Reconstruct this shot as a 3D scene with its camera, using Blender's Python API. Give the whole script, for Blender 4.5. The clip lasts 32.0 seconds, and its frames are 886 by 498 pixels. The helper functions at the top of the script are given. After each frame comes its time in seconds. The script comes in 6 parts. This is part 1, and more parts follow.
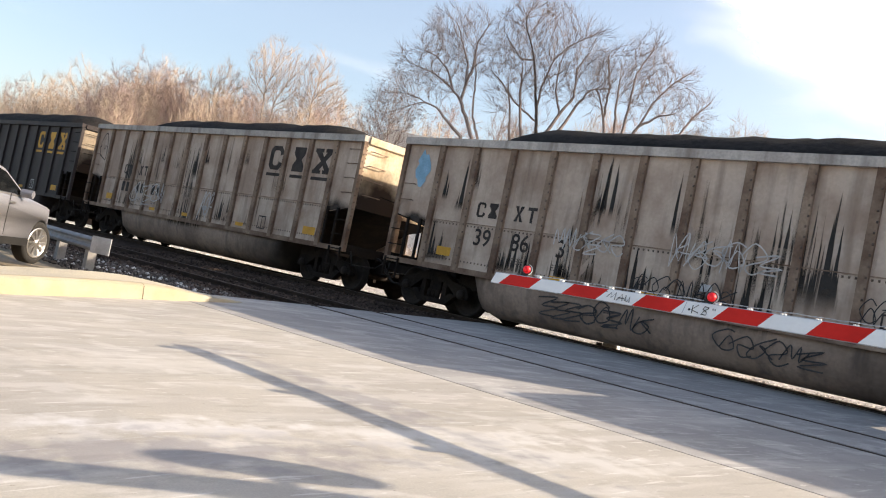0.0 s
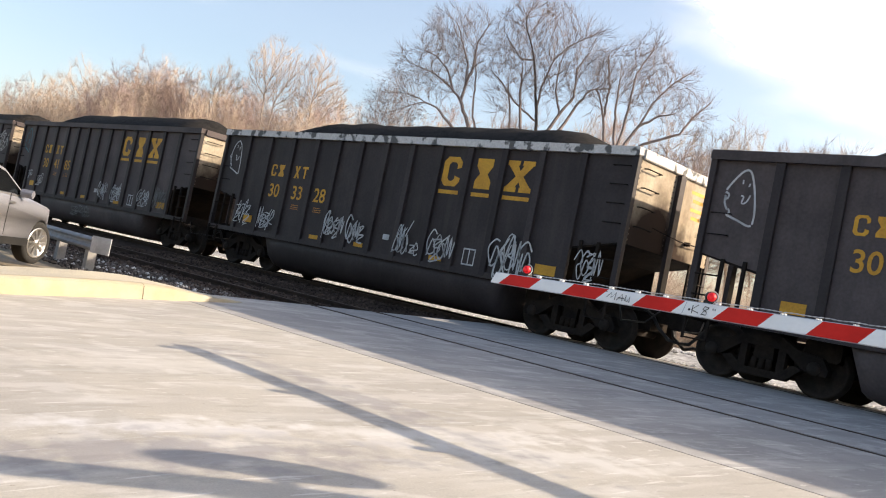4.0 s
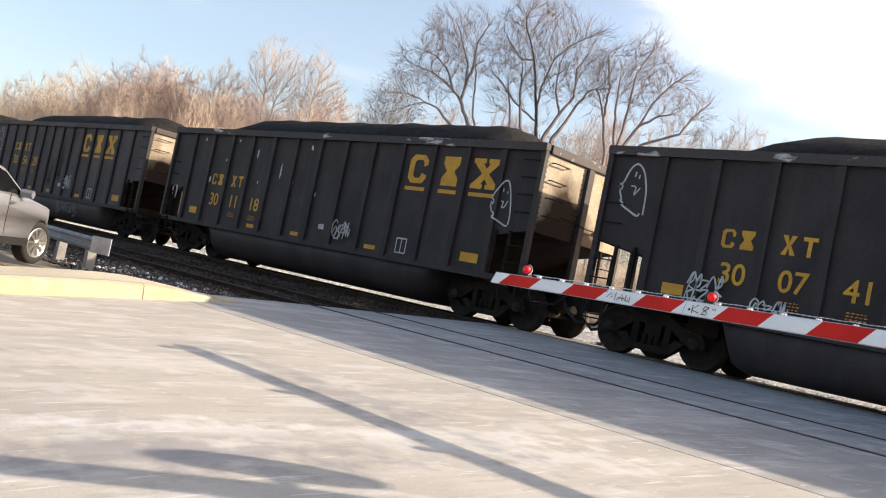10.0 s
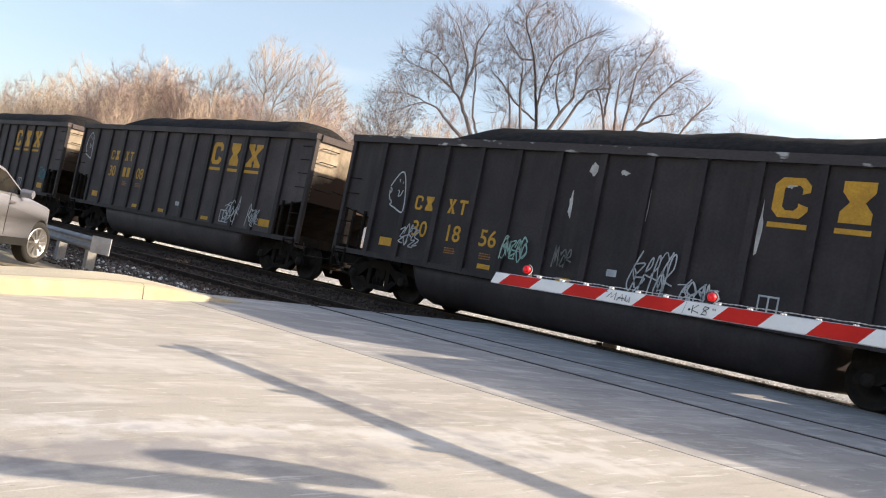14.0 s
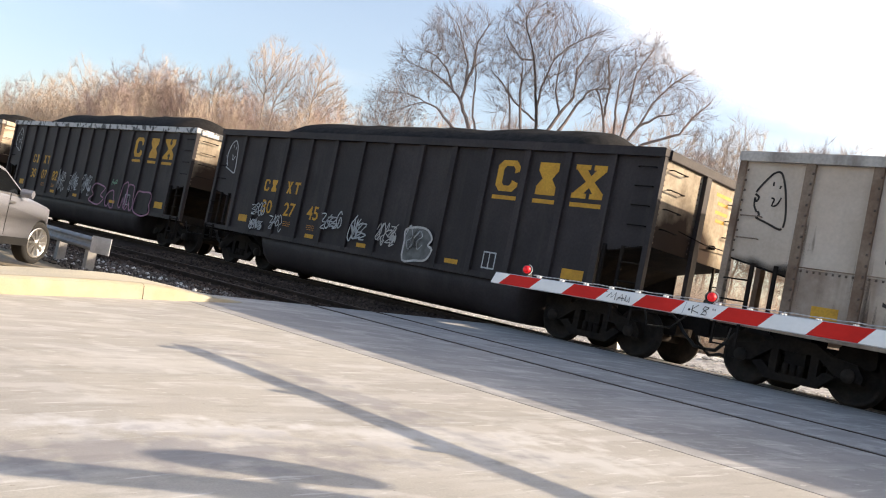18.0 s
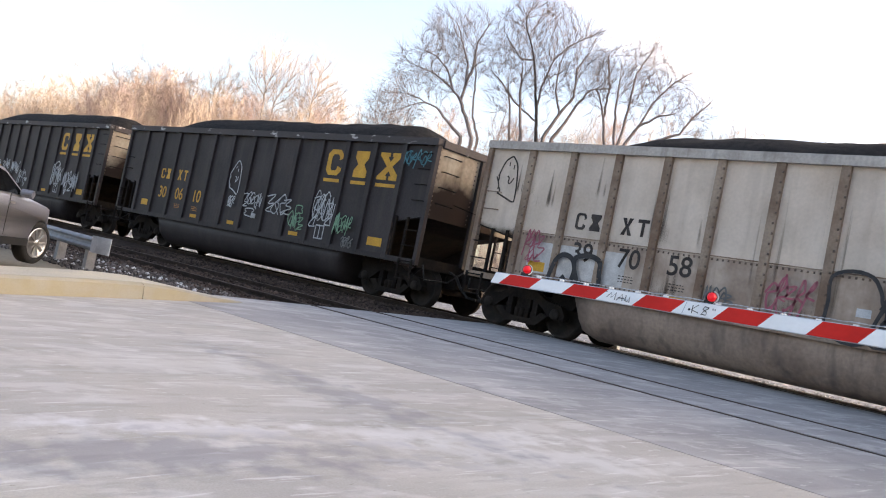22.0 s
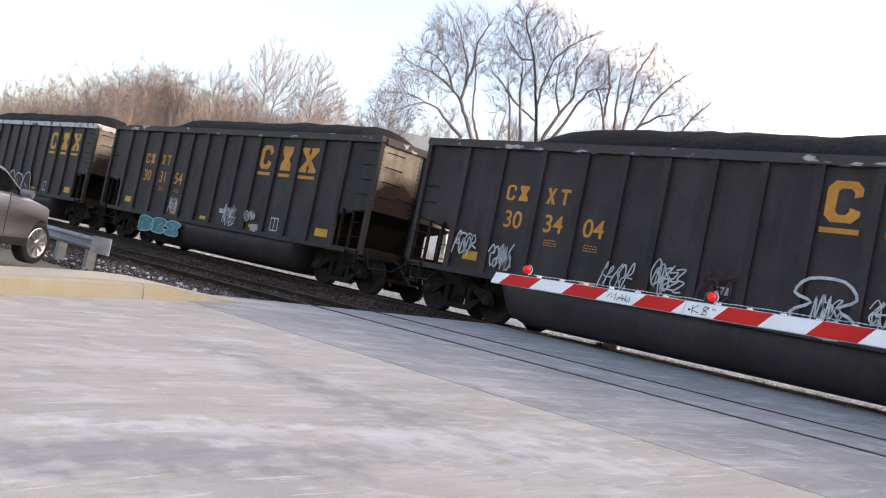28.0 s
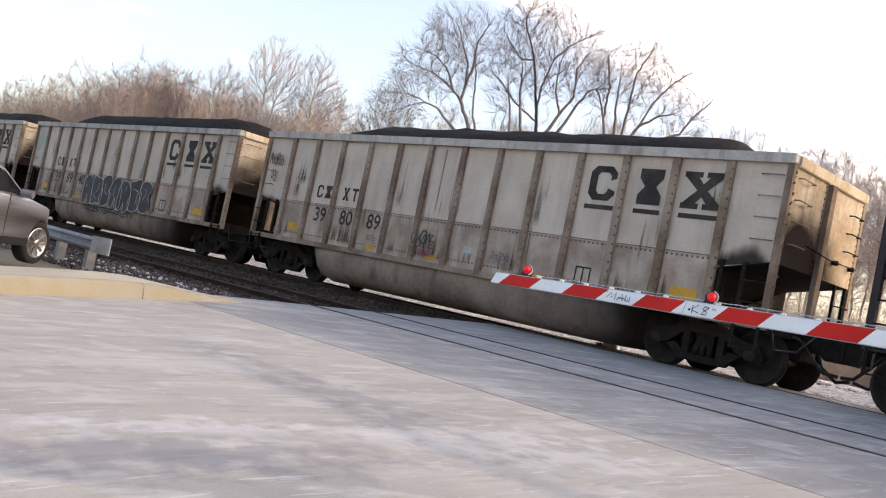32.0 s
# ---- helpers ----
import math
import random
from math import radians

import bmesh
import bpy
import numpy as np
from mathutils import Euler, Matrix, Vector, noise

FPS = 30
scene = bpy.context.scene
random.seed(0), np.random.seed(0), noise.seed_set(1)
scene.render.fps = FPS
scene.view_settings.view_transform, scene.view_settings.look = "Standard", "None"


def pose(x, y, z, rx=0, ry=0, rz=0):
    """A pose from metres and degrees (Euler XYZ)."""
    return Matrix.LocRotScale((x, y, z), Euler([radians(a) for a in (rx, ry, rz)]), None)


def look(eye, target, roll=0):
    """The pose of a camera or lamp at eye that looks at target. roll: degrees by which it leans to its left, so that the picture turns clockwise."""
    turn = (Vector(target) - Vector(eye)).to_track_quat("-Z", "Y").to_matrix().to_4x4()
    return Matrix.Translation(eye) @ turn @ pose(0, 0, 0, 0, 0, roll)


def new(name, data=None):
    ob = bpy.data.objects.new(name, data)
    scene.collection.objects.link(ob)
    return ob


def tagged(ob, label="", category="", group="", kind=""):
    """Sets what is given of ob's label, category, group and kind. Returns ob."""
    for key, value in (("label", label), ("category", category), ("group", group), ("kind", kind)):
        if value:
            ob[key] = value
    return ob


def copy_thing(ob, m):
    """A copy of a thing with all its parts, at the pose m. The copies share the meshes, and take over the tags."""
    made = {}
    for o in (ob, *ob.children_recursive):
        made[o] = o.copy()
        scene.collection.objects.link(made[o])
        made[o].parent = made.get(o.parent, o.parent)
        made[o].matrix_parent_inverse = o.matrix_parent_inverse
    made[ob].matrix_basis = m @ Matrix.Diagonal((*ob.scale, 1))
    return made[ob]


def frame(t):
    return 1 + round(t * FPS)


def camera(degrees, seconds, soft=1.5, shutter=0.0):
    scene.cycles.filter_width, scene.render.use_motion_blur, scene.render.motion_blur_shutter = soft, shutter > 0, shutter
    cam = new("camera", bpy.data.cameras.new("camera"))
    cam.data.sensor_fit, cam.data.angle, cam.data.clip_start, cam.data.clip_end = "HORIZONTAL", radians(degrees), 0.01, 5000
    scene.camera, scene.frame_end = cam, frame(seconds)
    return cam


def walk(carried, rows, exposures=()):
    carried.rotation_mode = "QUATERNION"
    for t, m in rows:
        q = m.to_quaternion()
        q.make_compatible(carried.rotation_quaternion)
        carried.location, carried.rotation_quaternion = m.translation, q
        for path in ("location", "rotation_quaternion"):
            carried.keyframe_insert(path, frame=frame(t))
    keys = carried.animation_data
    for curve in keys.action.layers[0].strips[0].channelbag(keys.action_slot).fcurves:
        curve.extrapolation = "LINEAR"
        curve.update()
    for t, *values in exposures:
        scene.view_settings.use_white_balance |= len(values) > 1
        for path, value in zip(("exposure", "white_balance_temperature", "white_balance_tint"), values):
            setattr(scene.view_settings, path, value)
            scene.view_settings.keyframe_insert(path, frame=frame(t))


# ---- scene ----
import collections

# ---------------------------------------------------------------- camera
cam = camera(51.44, 32.0, soft=1.1)
EYE = (0.0, 0.0, 0.538)
STAND = look(EYE, (-7.0584, 7.0719, 0.9481), 11.64)
walk(cam, [(0.0, STAND), (32.0, STAND)],
     exposures=[(0.0, 0.86, 7400, 13), (17.3, 0.86, 7400, 13), (18.6, 0.92, 7500, 14), (19.3, 1.08, 7600, 15), (20.6, 1.42, 7700, 16), (22.0, 1.48, 7700, 17), (23.0, 1.30, 7700, 17), (24.0, 1.46, 7700, 17), (28.0, 1.56, 7750, 18), (29.0, 1.53, 7780, 18), (30.0, 1.40, 7800, 18), (32.0, 1.34, 7900, 18)])

# ---------------------------------------------------------------- light
TO_SUN = Vector((0.622, 0.673, 0.405)).normalized()
ELEV, AZIM = math.asin(TO_SUN.z), math.atan2(TO_SUN.x, TO_SUN.y)
sun = new("sun", bpy.data.lights.new("sun", "SUN"))
sun.data.energy, sun.data.angle, sun.data.color = 5.0, radians(0.45), (1.0, 0.905, 0.77)
sun.matrix_world = look((60, 60, 60), Vector((60, 60, 60)) - TO_SUN)
world = bpy.data.worlds.new("sky")
scene.world = world
world.use_nodes = True
wn, wl = world.node_tree.nodes, world.node_tree.links
sky = wn.new("ShaderNodeTexSky")
sky.sky_type, sky.sun_disc, sky.sun_elevation, sky.sun_rotation = "NISHITA", False, ELEV, AZIM
sky.air_density, sky.dust_density, sky.ozone_density = 0.95, 2.4, 1.5
wn["Background"].inputs["Strength"].default_value = 0.165
wl.new(sky.outputs[0], wn["Background"].inputs["Color"])


def cloud_sheet():
    """A thin, ragged cloud deck; it drifts in front of the sun half way through."""
    m = bpy.data.materials.new("thin_cloud")
    m.use_nodes = True
    n, l = m.node_tree.nodes, m.node_tree.links
    n.remove(n["Principled BSDF"])
    tc, sep = n.new("ShaderNodeTexCoord"), n.new("ShaderNodeSeparateXYZ")
    ns = n.new("ShaderNodeTexNoise")
    ns.inputs["Scale"].default_value, ns.inputs["Detail"].default_value, ns.inputs["Roughness"].default_value = 0.0017, 6, 0.52
    l.new(tc.outputs["Object"], ns.inputs["Vector"])
    l.new(tc.outputs["Object"], sep.inputs[0])

    def math_node(op, x, y, clamp=False):
        q = n.new("ShaderNodeMath")
        q.operation, q.use_clamp = op, clamp
        for i, v in enumerate((x, y)):
            if isinstance(v, (int, float)):
                q.inputs[i].default_value = v
            else:
                l.new(v, q.inputs[i])
        return q.outputs[0]

    def rise(src, lo, hi, top=1.0):
        r = n.new("ShaderNodeMapRange")
        r.interpolation_type = "SMOOTHSTEP"
        r.inputs["From Min"].default_value, r.inputs["From Max"].default_value, r.inputs["To Max"].default_value = lo, hi, top
        l.new(src, r.inputs["Value"])
        return r.outputs[0]

    x = sep.outputs["X"]
    ragged = math_node("ADD", x, math_node("MULTIPLY", math_node("SUBTRACT", ns.outputs["Fac"], 0.5), 1300.0))
    bank = math_node("MULTIPLY", rise(ragged, CLOUD_EDGE - 150, CLOUD_EDGE + 800), rise(x, 780, 640))
    veil = math_node("SUBTRACT", rise(x, 1363, 1401, 0.965), rise(x, 1563, 1589, 0.09))
    wisps = math_node("MULTIPLY", rise(ns.outputs["Fac"], 0.50, 0.78), rise(x, 780, 640))
    high = rise(sep.outputs["Y"], 500, 1000)
    dens = math_node("MULTIPLY", math_node("MAXIMUM", math_node("MAXIMUM", bank, veil), math_node("MULTIPLY", wisps, 0.12)), high)
    far = n.new("ShaderNodeVectorMath")
    far.operation = "LENGTH"
    l.new(tc.outputs["Object"], far.inputs[0])
    haze = math_node("MULTIPLY", math_node("MULTIPLY", rise(x, 780, 640), 0.035), math_node("MULTIPLY", rise(far.outputs["Value"], 4100, 2200), rise(sep.outputs["Y"], 150, 700)))
    dens = math_node("MAXIMUM", dens, haze)
    tr, tl, mx = n.new("ShaderNodeBsdfTransparent"), n.new("ShaderNodeBsdfTranslucent"), n.new("ShaderNodeMixShader")
    tl.inputs["Color"].default_value = (0.98, 0.98, 0.98, 1)
    l.new(dens, mx.inputs[0])
    l.new(tr.outputs[0], mx.inputs[1])
    l.new(tl.outputs[0], mx.inputs[2])
    l.new(mx.outputs[0], n["Material Output"].inputs["Surface"])
    me = bpy.data.meshes.new("cloud_deck")
    k, e = 24, 4200
    me.from_pydata([(-e + 2 * e * i / k, -e + 2 * e * j / k, 25 * math.sin(i * 1.3) * math.cos(j * 0.9)) for i in range(k + 1) for j in range(k + 1)], [],
                   [(i * (k + 1) + j, i * (k + 1) + j + 1, (i + 1) * (k + 1) + j + 1, (i + 1) * (k + 1) + j) for i in range(k) for j in range(k)])
    me.materials.append(m)
    return tagged(new("cloud_deck", me), "thin bright white cloud drifting across the pale blue sky", "cloud", kind="structure")


CLOUD_EDGE = -1150
cloud = cloud_sheet()
cloud.location = (0, 0, 700)


# ---------------------------------------------------------------- materials
def mat(name, a, b=None, scale=3.0, fine=40.0, rough=0.8, metal=0.0, bump=0.15, streak=0.0, streak_col=(0.1, 0.06, 0.04),
        jitter=0.0, gap=0.5, sharp=0.12, stretch=(1, 1, 1), spec=0.3, soot_shade=None, smear=0.0, smear_turn=-82.0, smear_col=(0.62, 0.6, 0.57), grainy=0.2, spots=(), island=0.0, fade=()):
    """Procedural surface: two colours mixed by noise at two scales, with optional vertical runs of dirt."""
    m = bpy.data.materials.new(name)
    m.use_nodes = True
    n, l = m.node_tree.nodes, m.node_tree.links
    bs = n["Principled BSDF"]
    bs.inputs["Roughness"].default_value, bs.inputs["Metallic"].default_value = rough, metal
    bs.inputs["Specular IOR Level"].default_value = spec
    tc, mp, oi = n.new("ShaderNodeTexCoord"), n.new("ShaderNodeMapping"), n.new("ShaderNodeObjectInfo")
    off = n.new("ShaderNodeVectorMath")
    off.operation = "MULTIPLY"
    off.inputs[1].default_value = (37.0, 11.0, 23.0)
    l.new(oi.outputs["Random"], off.inputs[0])
    l.new(tc.outputs["Object"], mp.inputs["Vector"])
    l.new(off.outputs[0], mp.inputs["Location"])
    mp.inputs["Scale"].default_value = stretch

    def noise_at(s, detail, vec):
        t = n.new("ShaderNodeTexNoise")
        t.inputs["Scale"].default_value, t.inputs["Detail"].default_value = s, detail
        l.new(vec, t.inputs["Vector"])
        return t.outputs["Fac"]

    def ramp(src, lo, hi):
        r = n.new("ShaderNodeMapRange")
        r.inputs["From Min"].default_value, r.inputs["From Max"].default_value = lo, hi
        l.new(src, r.inputs["Value"])
        return r.outputs[0]

    def mix(fac, c1, c2, kind="MIX"):
        x = n.new("ShaderNodeMix")
        x.data_type, x.blend_type = "RGBA", kind
        for i, v in ((0, fac), (6, c1), (7, c2)):
            if isinstance(v, (int, float)):
                x.inputs[i].default_value = v
            elif isinstance(v, tuple):
                x.inputs[i].default_value = (*v, 1)
            else:
                l.new(v, x.inputs[i])
        return x.outputs[2]

    b = b or tuple(0.8 * c for c in a)
    n1, n2 = noise_at(scale, 5, mp.outputs[0]), noise_at(fine, 4, mp.outputs[0])
    col = mix(ramp(n1, gap - sharp, gap + sharp), a, b)
    grain = ramp(n2, 0.2, 0.8)
    gm = n.new("ShaderNodeMapRange")
    gm.inputs["To Min"].default_value, gm.inputs["To Max"].default_value = 1 - grainy, 1 + grainy
    l.new(grain, gm.inputs["Value"])
    col = mix(1.0, col, gm.outputs[0], "MULTIPLY")
    if streak:
        st = n.new("ShaderNodeMapping")
        st.inputs["Scale"].default_value = (3.2, 3.2, 0.32)
        l.new(mp.outputs[0], st.inputs["Vector"])
        s1 = noise_at(1.3, 4, st.outputs[0])
        sm = n.new("ShaderNodeMath")
        sm.operation = "MULTIPLY"
        sm.inputs[1].default_value = streak
        l.new(ramp(s1, 0.52, 0.75), sm.inputs[0])
        col = mix(sm.outputs[0], col, streak_col)
    if smear:
        for turn, sc, amount, tone, lo, hi in ((smear_turn, (0.35, 2.2, 1), smear * 0.55, smear_col, 0.5, 0.62), (smear_turn + 5, (0.2, 1.1, 1), smear * 0.6, tuple(0.62 * q for q in a), 0.5, 0.66), (smear_turn - 3, (1.0, 11.0, 1), smear * 1.1, tuple(1.12 * q for q in smear_col), 0.63, 0.68), (smear_turn + 20, (1.2, 2.0, 1), smear * 0.6, tuple(1.1 * q for q in smear_col), 0.54, 0.62), (smear_turn, (1.5, 5.0, 1), smear * 0.7, tuple(0.66 * q for q in a), 0.56, 0.64), (smear_turn, (9.0, 16.0, 1), smear * 1.1, tuple(0.4 * q for q in a), 0.70, 0.74), (smear_turn, (5.0, 12.0, 1), smear, smear_col, 0.66, 0.70)):
            sp = n.new("ShaderNodeMapping")
            sp.vector_type = "POINT"
            sp.inputs["Rotation"].default_value = (0, 0, radians(turn))
            l.new(tc.outputs["Object"], sp.inputs["Vector"])
            sq = n.new("ShaderNodeMapping")
            sq.inputs["Scale"].default_value = sc
            l.new(sp.outputs[0], sq.inputs["Vector"])
            s2 = noise_at(1.6, 6, sq.outputs[0])
            sm = n.new("ShaderNodeMath")
            sm.operation = "MULTIPLY"
            sm.inputs[1].default_value = amount
            l.new(ramp(s2, lo, hi), sm.inputs[0])
            col = mix(sm.outputs[0], col, tone)
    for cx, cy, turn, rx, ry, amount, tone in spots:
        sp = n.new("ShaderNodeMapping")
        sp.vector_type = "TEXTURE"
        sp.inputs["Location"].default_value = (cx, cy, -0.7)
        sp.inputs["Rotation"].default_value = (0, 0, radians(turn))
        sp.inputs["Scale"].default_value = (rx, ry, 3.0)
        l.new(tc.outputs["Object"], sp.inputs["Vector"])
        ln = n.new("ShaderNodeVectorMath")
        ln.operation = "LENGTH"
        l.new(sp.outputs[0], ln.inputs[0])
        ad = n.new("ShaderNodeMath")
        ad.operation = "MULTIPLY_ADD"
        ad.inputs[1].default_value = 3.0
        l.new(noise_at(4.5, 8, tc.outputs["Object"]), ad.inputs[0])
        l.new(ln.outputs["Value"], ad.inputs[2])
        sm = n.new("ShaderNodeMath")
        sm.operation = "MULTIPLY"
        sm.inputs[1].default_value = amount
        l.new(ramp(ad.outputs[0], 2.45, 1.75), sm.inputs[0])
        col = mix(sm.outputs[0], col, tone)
    # soot low on an end sheet, plus the next car's shade painted in
    if soot_shade:
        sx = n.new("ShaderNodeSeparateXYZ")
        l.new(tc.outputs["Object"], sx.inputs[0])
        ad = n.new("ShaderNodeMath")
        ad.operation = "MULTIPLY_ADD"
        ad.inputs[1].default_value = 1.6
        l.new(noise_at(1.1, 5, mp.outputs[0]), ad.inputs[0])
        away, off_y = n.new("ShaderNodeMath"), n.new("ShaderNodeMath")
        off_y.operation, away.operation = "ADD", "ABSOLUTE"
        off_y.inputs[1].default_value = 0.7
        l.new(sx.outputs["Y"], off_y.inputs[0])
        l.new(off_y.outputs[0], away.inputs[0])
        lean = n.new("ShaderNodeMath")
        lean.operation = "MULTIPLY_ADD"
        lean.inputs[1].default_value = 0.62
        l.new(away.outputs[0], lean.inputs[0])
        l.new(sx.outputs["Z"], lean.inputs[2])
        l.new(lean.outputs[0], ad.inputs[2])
        col = mix(ramp(ad.outputs[0], soot_shade[1] + 0.8, soot_shade[0] + 0.8), col, (0.045, 0.032, 0.026))
    for x0, x1 in fade:
        # grime and painted-in shade that thicken towards an end
        sx, ad = n.new("ShaderNodeSeparateXYZ"), n.new("ShaderNodeMath")
        l.new(tc.outputs["Object"], sx.inputs[0])
        ad.operation = "MULTIPLY_ADD"
        ad.inputs[1].default_value = 1.6
        l.new(noise_at(1.3, 4, mp.outputs[0]), ad.inputs[0])
        l.new(sx.outputs["X"], ad.inputs[2])
        col = mix(ramp(ad.outputs[0], x0 + 0.8, x1 + 0.8), col, (0.032, 0.025, 0.021))
    if island:
        geo, j = n.new("ShaderNodeNewGeometry"), n.new("ShaderNodeMapRange")
        j.inputs["To Min"].default_value, j.inputs["To Max"].default_value = 1 - island, 1 + island
        l.new(geo.outputs["Random Per Island"], j.inputs["Value"])
        col = mix(1.0, col, j.outputs[0], "MULTIPLY")
    if jitter:
        j = n.new("ShaderNodeMapRange")
        j.inputs["To Min"].default_value, j.inputs["To Max"].default_value = 1 - jitter, 1 + jitter
        l.new(oi.outputs["Random"], j.inputs["Value"])
        col = mix(1.0, col, j.outputs[0], "MULTIPLY")
    l.new(col, bs.inputs["Base Color"])
    if bump:
        bp = n.new("ShaderNodeBump")
        bp.inputs["Strength"].default_value, bp.inputs["Distance"].default_value = bump, 0.02
        l.new(n2, bp.inputs["Height"])
        l.new(bp.outputs[0], bs.inputs["Normal"])
    return m


def glow(name, col, strength):
    m = bpy.data.materials.new(name)
    m.use_nodes = True
    bs = m.node_tree.nodes["Principled BSDF"]
    bs.inputs["Base Color"].default_value = (*col, 1)
    bs.inputs["Emission Color"].default_value = (*col, 1)
    bs.inputs["Emission Strength"].default_value = strength
    return m


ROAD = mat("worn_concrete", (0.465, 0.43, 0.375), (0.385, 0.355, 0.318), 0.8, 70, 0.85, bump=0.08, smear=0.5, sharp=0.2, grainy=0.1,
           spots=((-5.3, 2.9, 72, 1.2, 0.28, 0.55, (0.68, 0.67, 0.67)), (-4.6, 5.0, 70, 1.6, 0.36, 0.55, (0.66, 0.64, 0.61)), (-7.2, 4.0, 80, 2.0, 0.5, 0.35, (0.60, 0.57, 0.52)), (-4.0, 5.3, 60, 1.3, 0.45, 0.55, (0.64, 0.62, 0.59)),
                  # first two: dark bands painted where gate arm and mast cast their shadows
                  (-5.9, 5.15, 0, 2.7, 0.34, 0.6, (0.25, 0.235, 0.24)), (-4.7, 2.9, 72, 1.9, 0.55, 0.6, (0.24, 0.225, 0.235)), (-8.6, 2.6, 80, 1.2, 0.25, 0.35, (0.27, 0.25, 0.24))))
PANEL = mat("crossing_concrete", (0.345, 0.332, 0.322), (0.285, 0.277, 0.271), 0.9, 70, 0.85, bump=0.08, smear=0.4, grainy=0.1)
GROUND = mat("dry_ground", (0.30, 0.24, 0.17), (0.20, 0.17, 0.12), 0.15, 12, 0.95, bump=0.5)
BALLAST = mat("dirty_ballast", (0.088, 0.062, 0.05), (0.046, 0.034, 0.028), 5.0, 22, 0.95, bump=1.0, spec=0.03)
GRAVEL = mat("pale_gravel", (0.60, 0.60, 0.60), (0.25, 0.245, 0.24), 7.0, 26, 0.95, bump=1.0, sharp=0.2)
STEEL = mat("rail_steel", (0.06, 0.042, 0.033), (0.04, 0.03, 0.025), 4, 50, 0.9, 0.0, spec=0.05)
RAILDARK = mat("dull_rail_head", (0.13, 0.10, 0.085), (0.08, 0.062, 0.053), 4, 60, 0.8, 0.0, 0.05, spec=0.1)
RAILTOP = mat("polished_rail", (0.10, 0.08, 0.068), None, 4, 60, 0.65, 0.0, 0.03, spec=0.15)
GREY2 = mat("rusty_grey_paint", (0.52, 0.42, 0.345), (0.37, 0.27, 0.21), 1.3, 16, 0.8, bump=0.06, streak=0.6, streak_col=(0.17, 0.11, 0.08), jitter=0.06, grainy=0.1)
GREY = mat("weathered_grey_paint", (0.60, 0.505, 0.425), (0.50, 0.41, 0.335), 1.2, 18, 0.75, bump=0.04, streak=0.35, streak_col=(0.33, 0.26, 0.205), jitter=0.05, grainy=0.08)
GREYLOW = mat("grimy_lower_paint", (0.48, 0.385, 0.315), (0.31, 0.225, 0.175), 1.6, 18, 0.8, bump=0.05, streak=0.6, streak_col=(0.18, 0.125, 0.09), jitter=0.08, grainy=0.1)
RUST2 = mat("deep_rust_post", (0.29, 0.21, 0.155), (0.14, 0.085, 0.06), 1.5, 22, 0.9, bump=0.15, streak=0.4)
GREYRUST = mat("rust_stained_post", (0.33, 0.25, 0.19), (0.18, 0.115, 0.08), 1.3, 22, 0.85, bump=0.12, streak=0.45, streak_col=(0.10, 0.065, 0.048))
CHORDG = mat("pale_grey_chord", (0.50, 0.46, 0.42), (0.38, 0.34, 0.31), 2.0, 20, 0.75, bump=0.08, streak=0.7, streak_col=(0.14, 0.11, 0.09), jitter=0.08)
RIVET = mat("rusty_rivet", (0.15, 0.105, 0.08), (0.09, 0.065, 0.052), 4, 30, 0.8, bump=0.05)
BLACK = mat("faded_black_paint", (0.045, 0.0365, 0.038), (0.031, 0.0255, 0.027), 1.0, 20, 0.6, spec=0.18, bump=0.06, streak=0.25, streak_col=(0.08, 0.07, 0.06), jitter=0.12)
CHAR = mat("charcoal_paint", (0.092, 0.075, 0.075), (0.065, 0.053, 0.054), 1.0, 20, 0.65, spec=0.18, bump=0.06, streak=0.35, streak_col=(0.035, 0.033, 0.032), jitter=0.08)
SOOT = mat("sooty_steel", (0.016, 0.0135, 0.013), (0.026, 0.0205, 0.017), 2.5, 20, 0.9, spec=0.05, bump=0.15)
ENDTAN = mat("end_sheet_paint", (0.64, 0.55, 0.42), (0.50, 0.39, 0.27), 1.4, 14, 0.9, bump=0.08, spec=0.04, soot_shade=(2.7, 3.45), streak=0.5, streak_col=(0.25, 0.15, 0.09))
COAL = mat("coal", (0.013, 0.012, 0.012), (0.024, 0.022, 0.021), 8, 30, 0.9, bump=1.0, spec=0.12)
YELLOW = mat("yellow_paint", (0.60, 0.315, 0.035), (0.50, 0.25, 0.03), 3, 30, 0.6, bump=0.05)
ORANGE = mat("orange_paint", (0.60, 0.25, 0.04), (0.5, 0.2, 0.03), 3, 30, 0.6, bump=0.05)
INK = mat("black_letter_paint", (0.036, 0.029, 0.027), (0.062, 0.052, 0.048), 3, 30, 0.75, bump=0.05, spec=0.15)
CHALK = mat("white_spray", (0.50, 0.51, 0.52), (0.36, 0.37, 0.38), 5, 40, 0.8, bump=0.0)
CHORDW = mat("scuffed_white_chord", (0.55, 0.54, 0.53), (0.10, 0.10, 0.10), 4, 25, 0.7, bump=0.1, gap=0.56, sharp=0.03)
CHORDF = mat("flecked_dark_chord", (0.06, 0.05, 0.05), (0.45, 0.44, 0.43), 3.5, 25, 0.7, bump=0.1, gap=0.63, sharp=0.03, stretch=(0.5, 1, 1.6))
RED = mat("red_reflective_sheet", (0.60, 0.026, 0.018), (0.54, 0.022, 0.015), 2, 30, 0.5, bump=0.0, grainy=0.05, spec=0.12)
WHITE = mat("white_reflective_sheet", (0.80, 0.79, 0.77), (0.75, 0.74, 0.72), 2, 30, 0.45, bump=0.0, grainy=0.04)
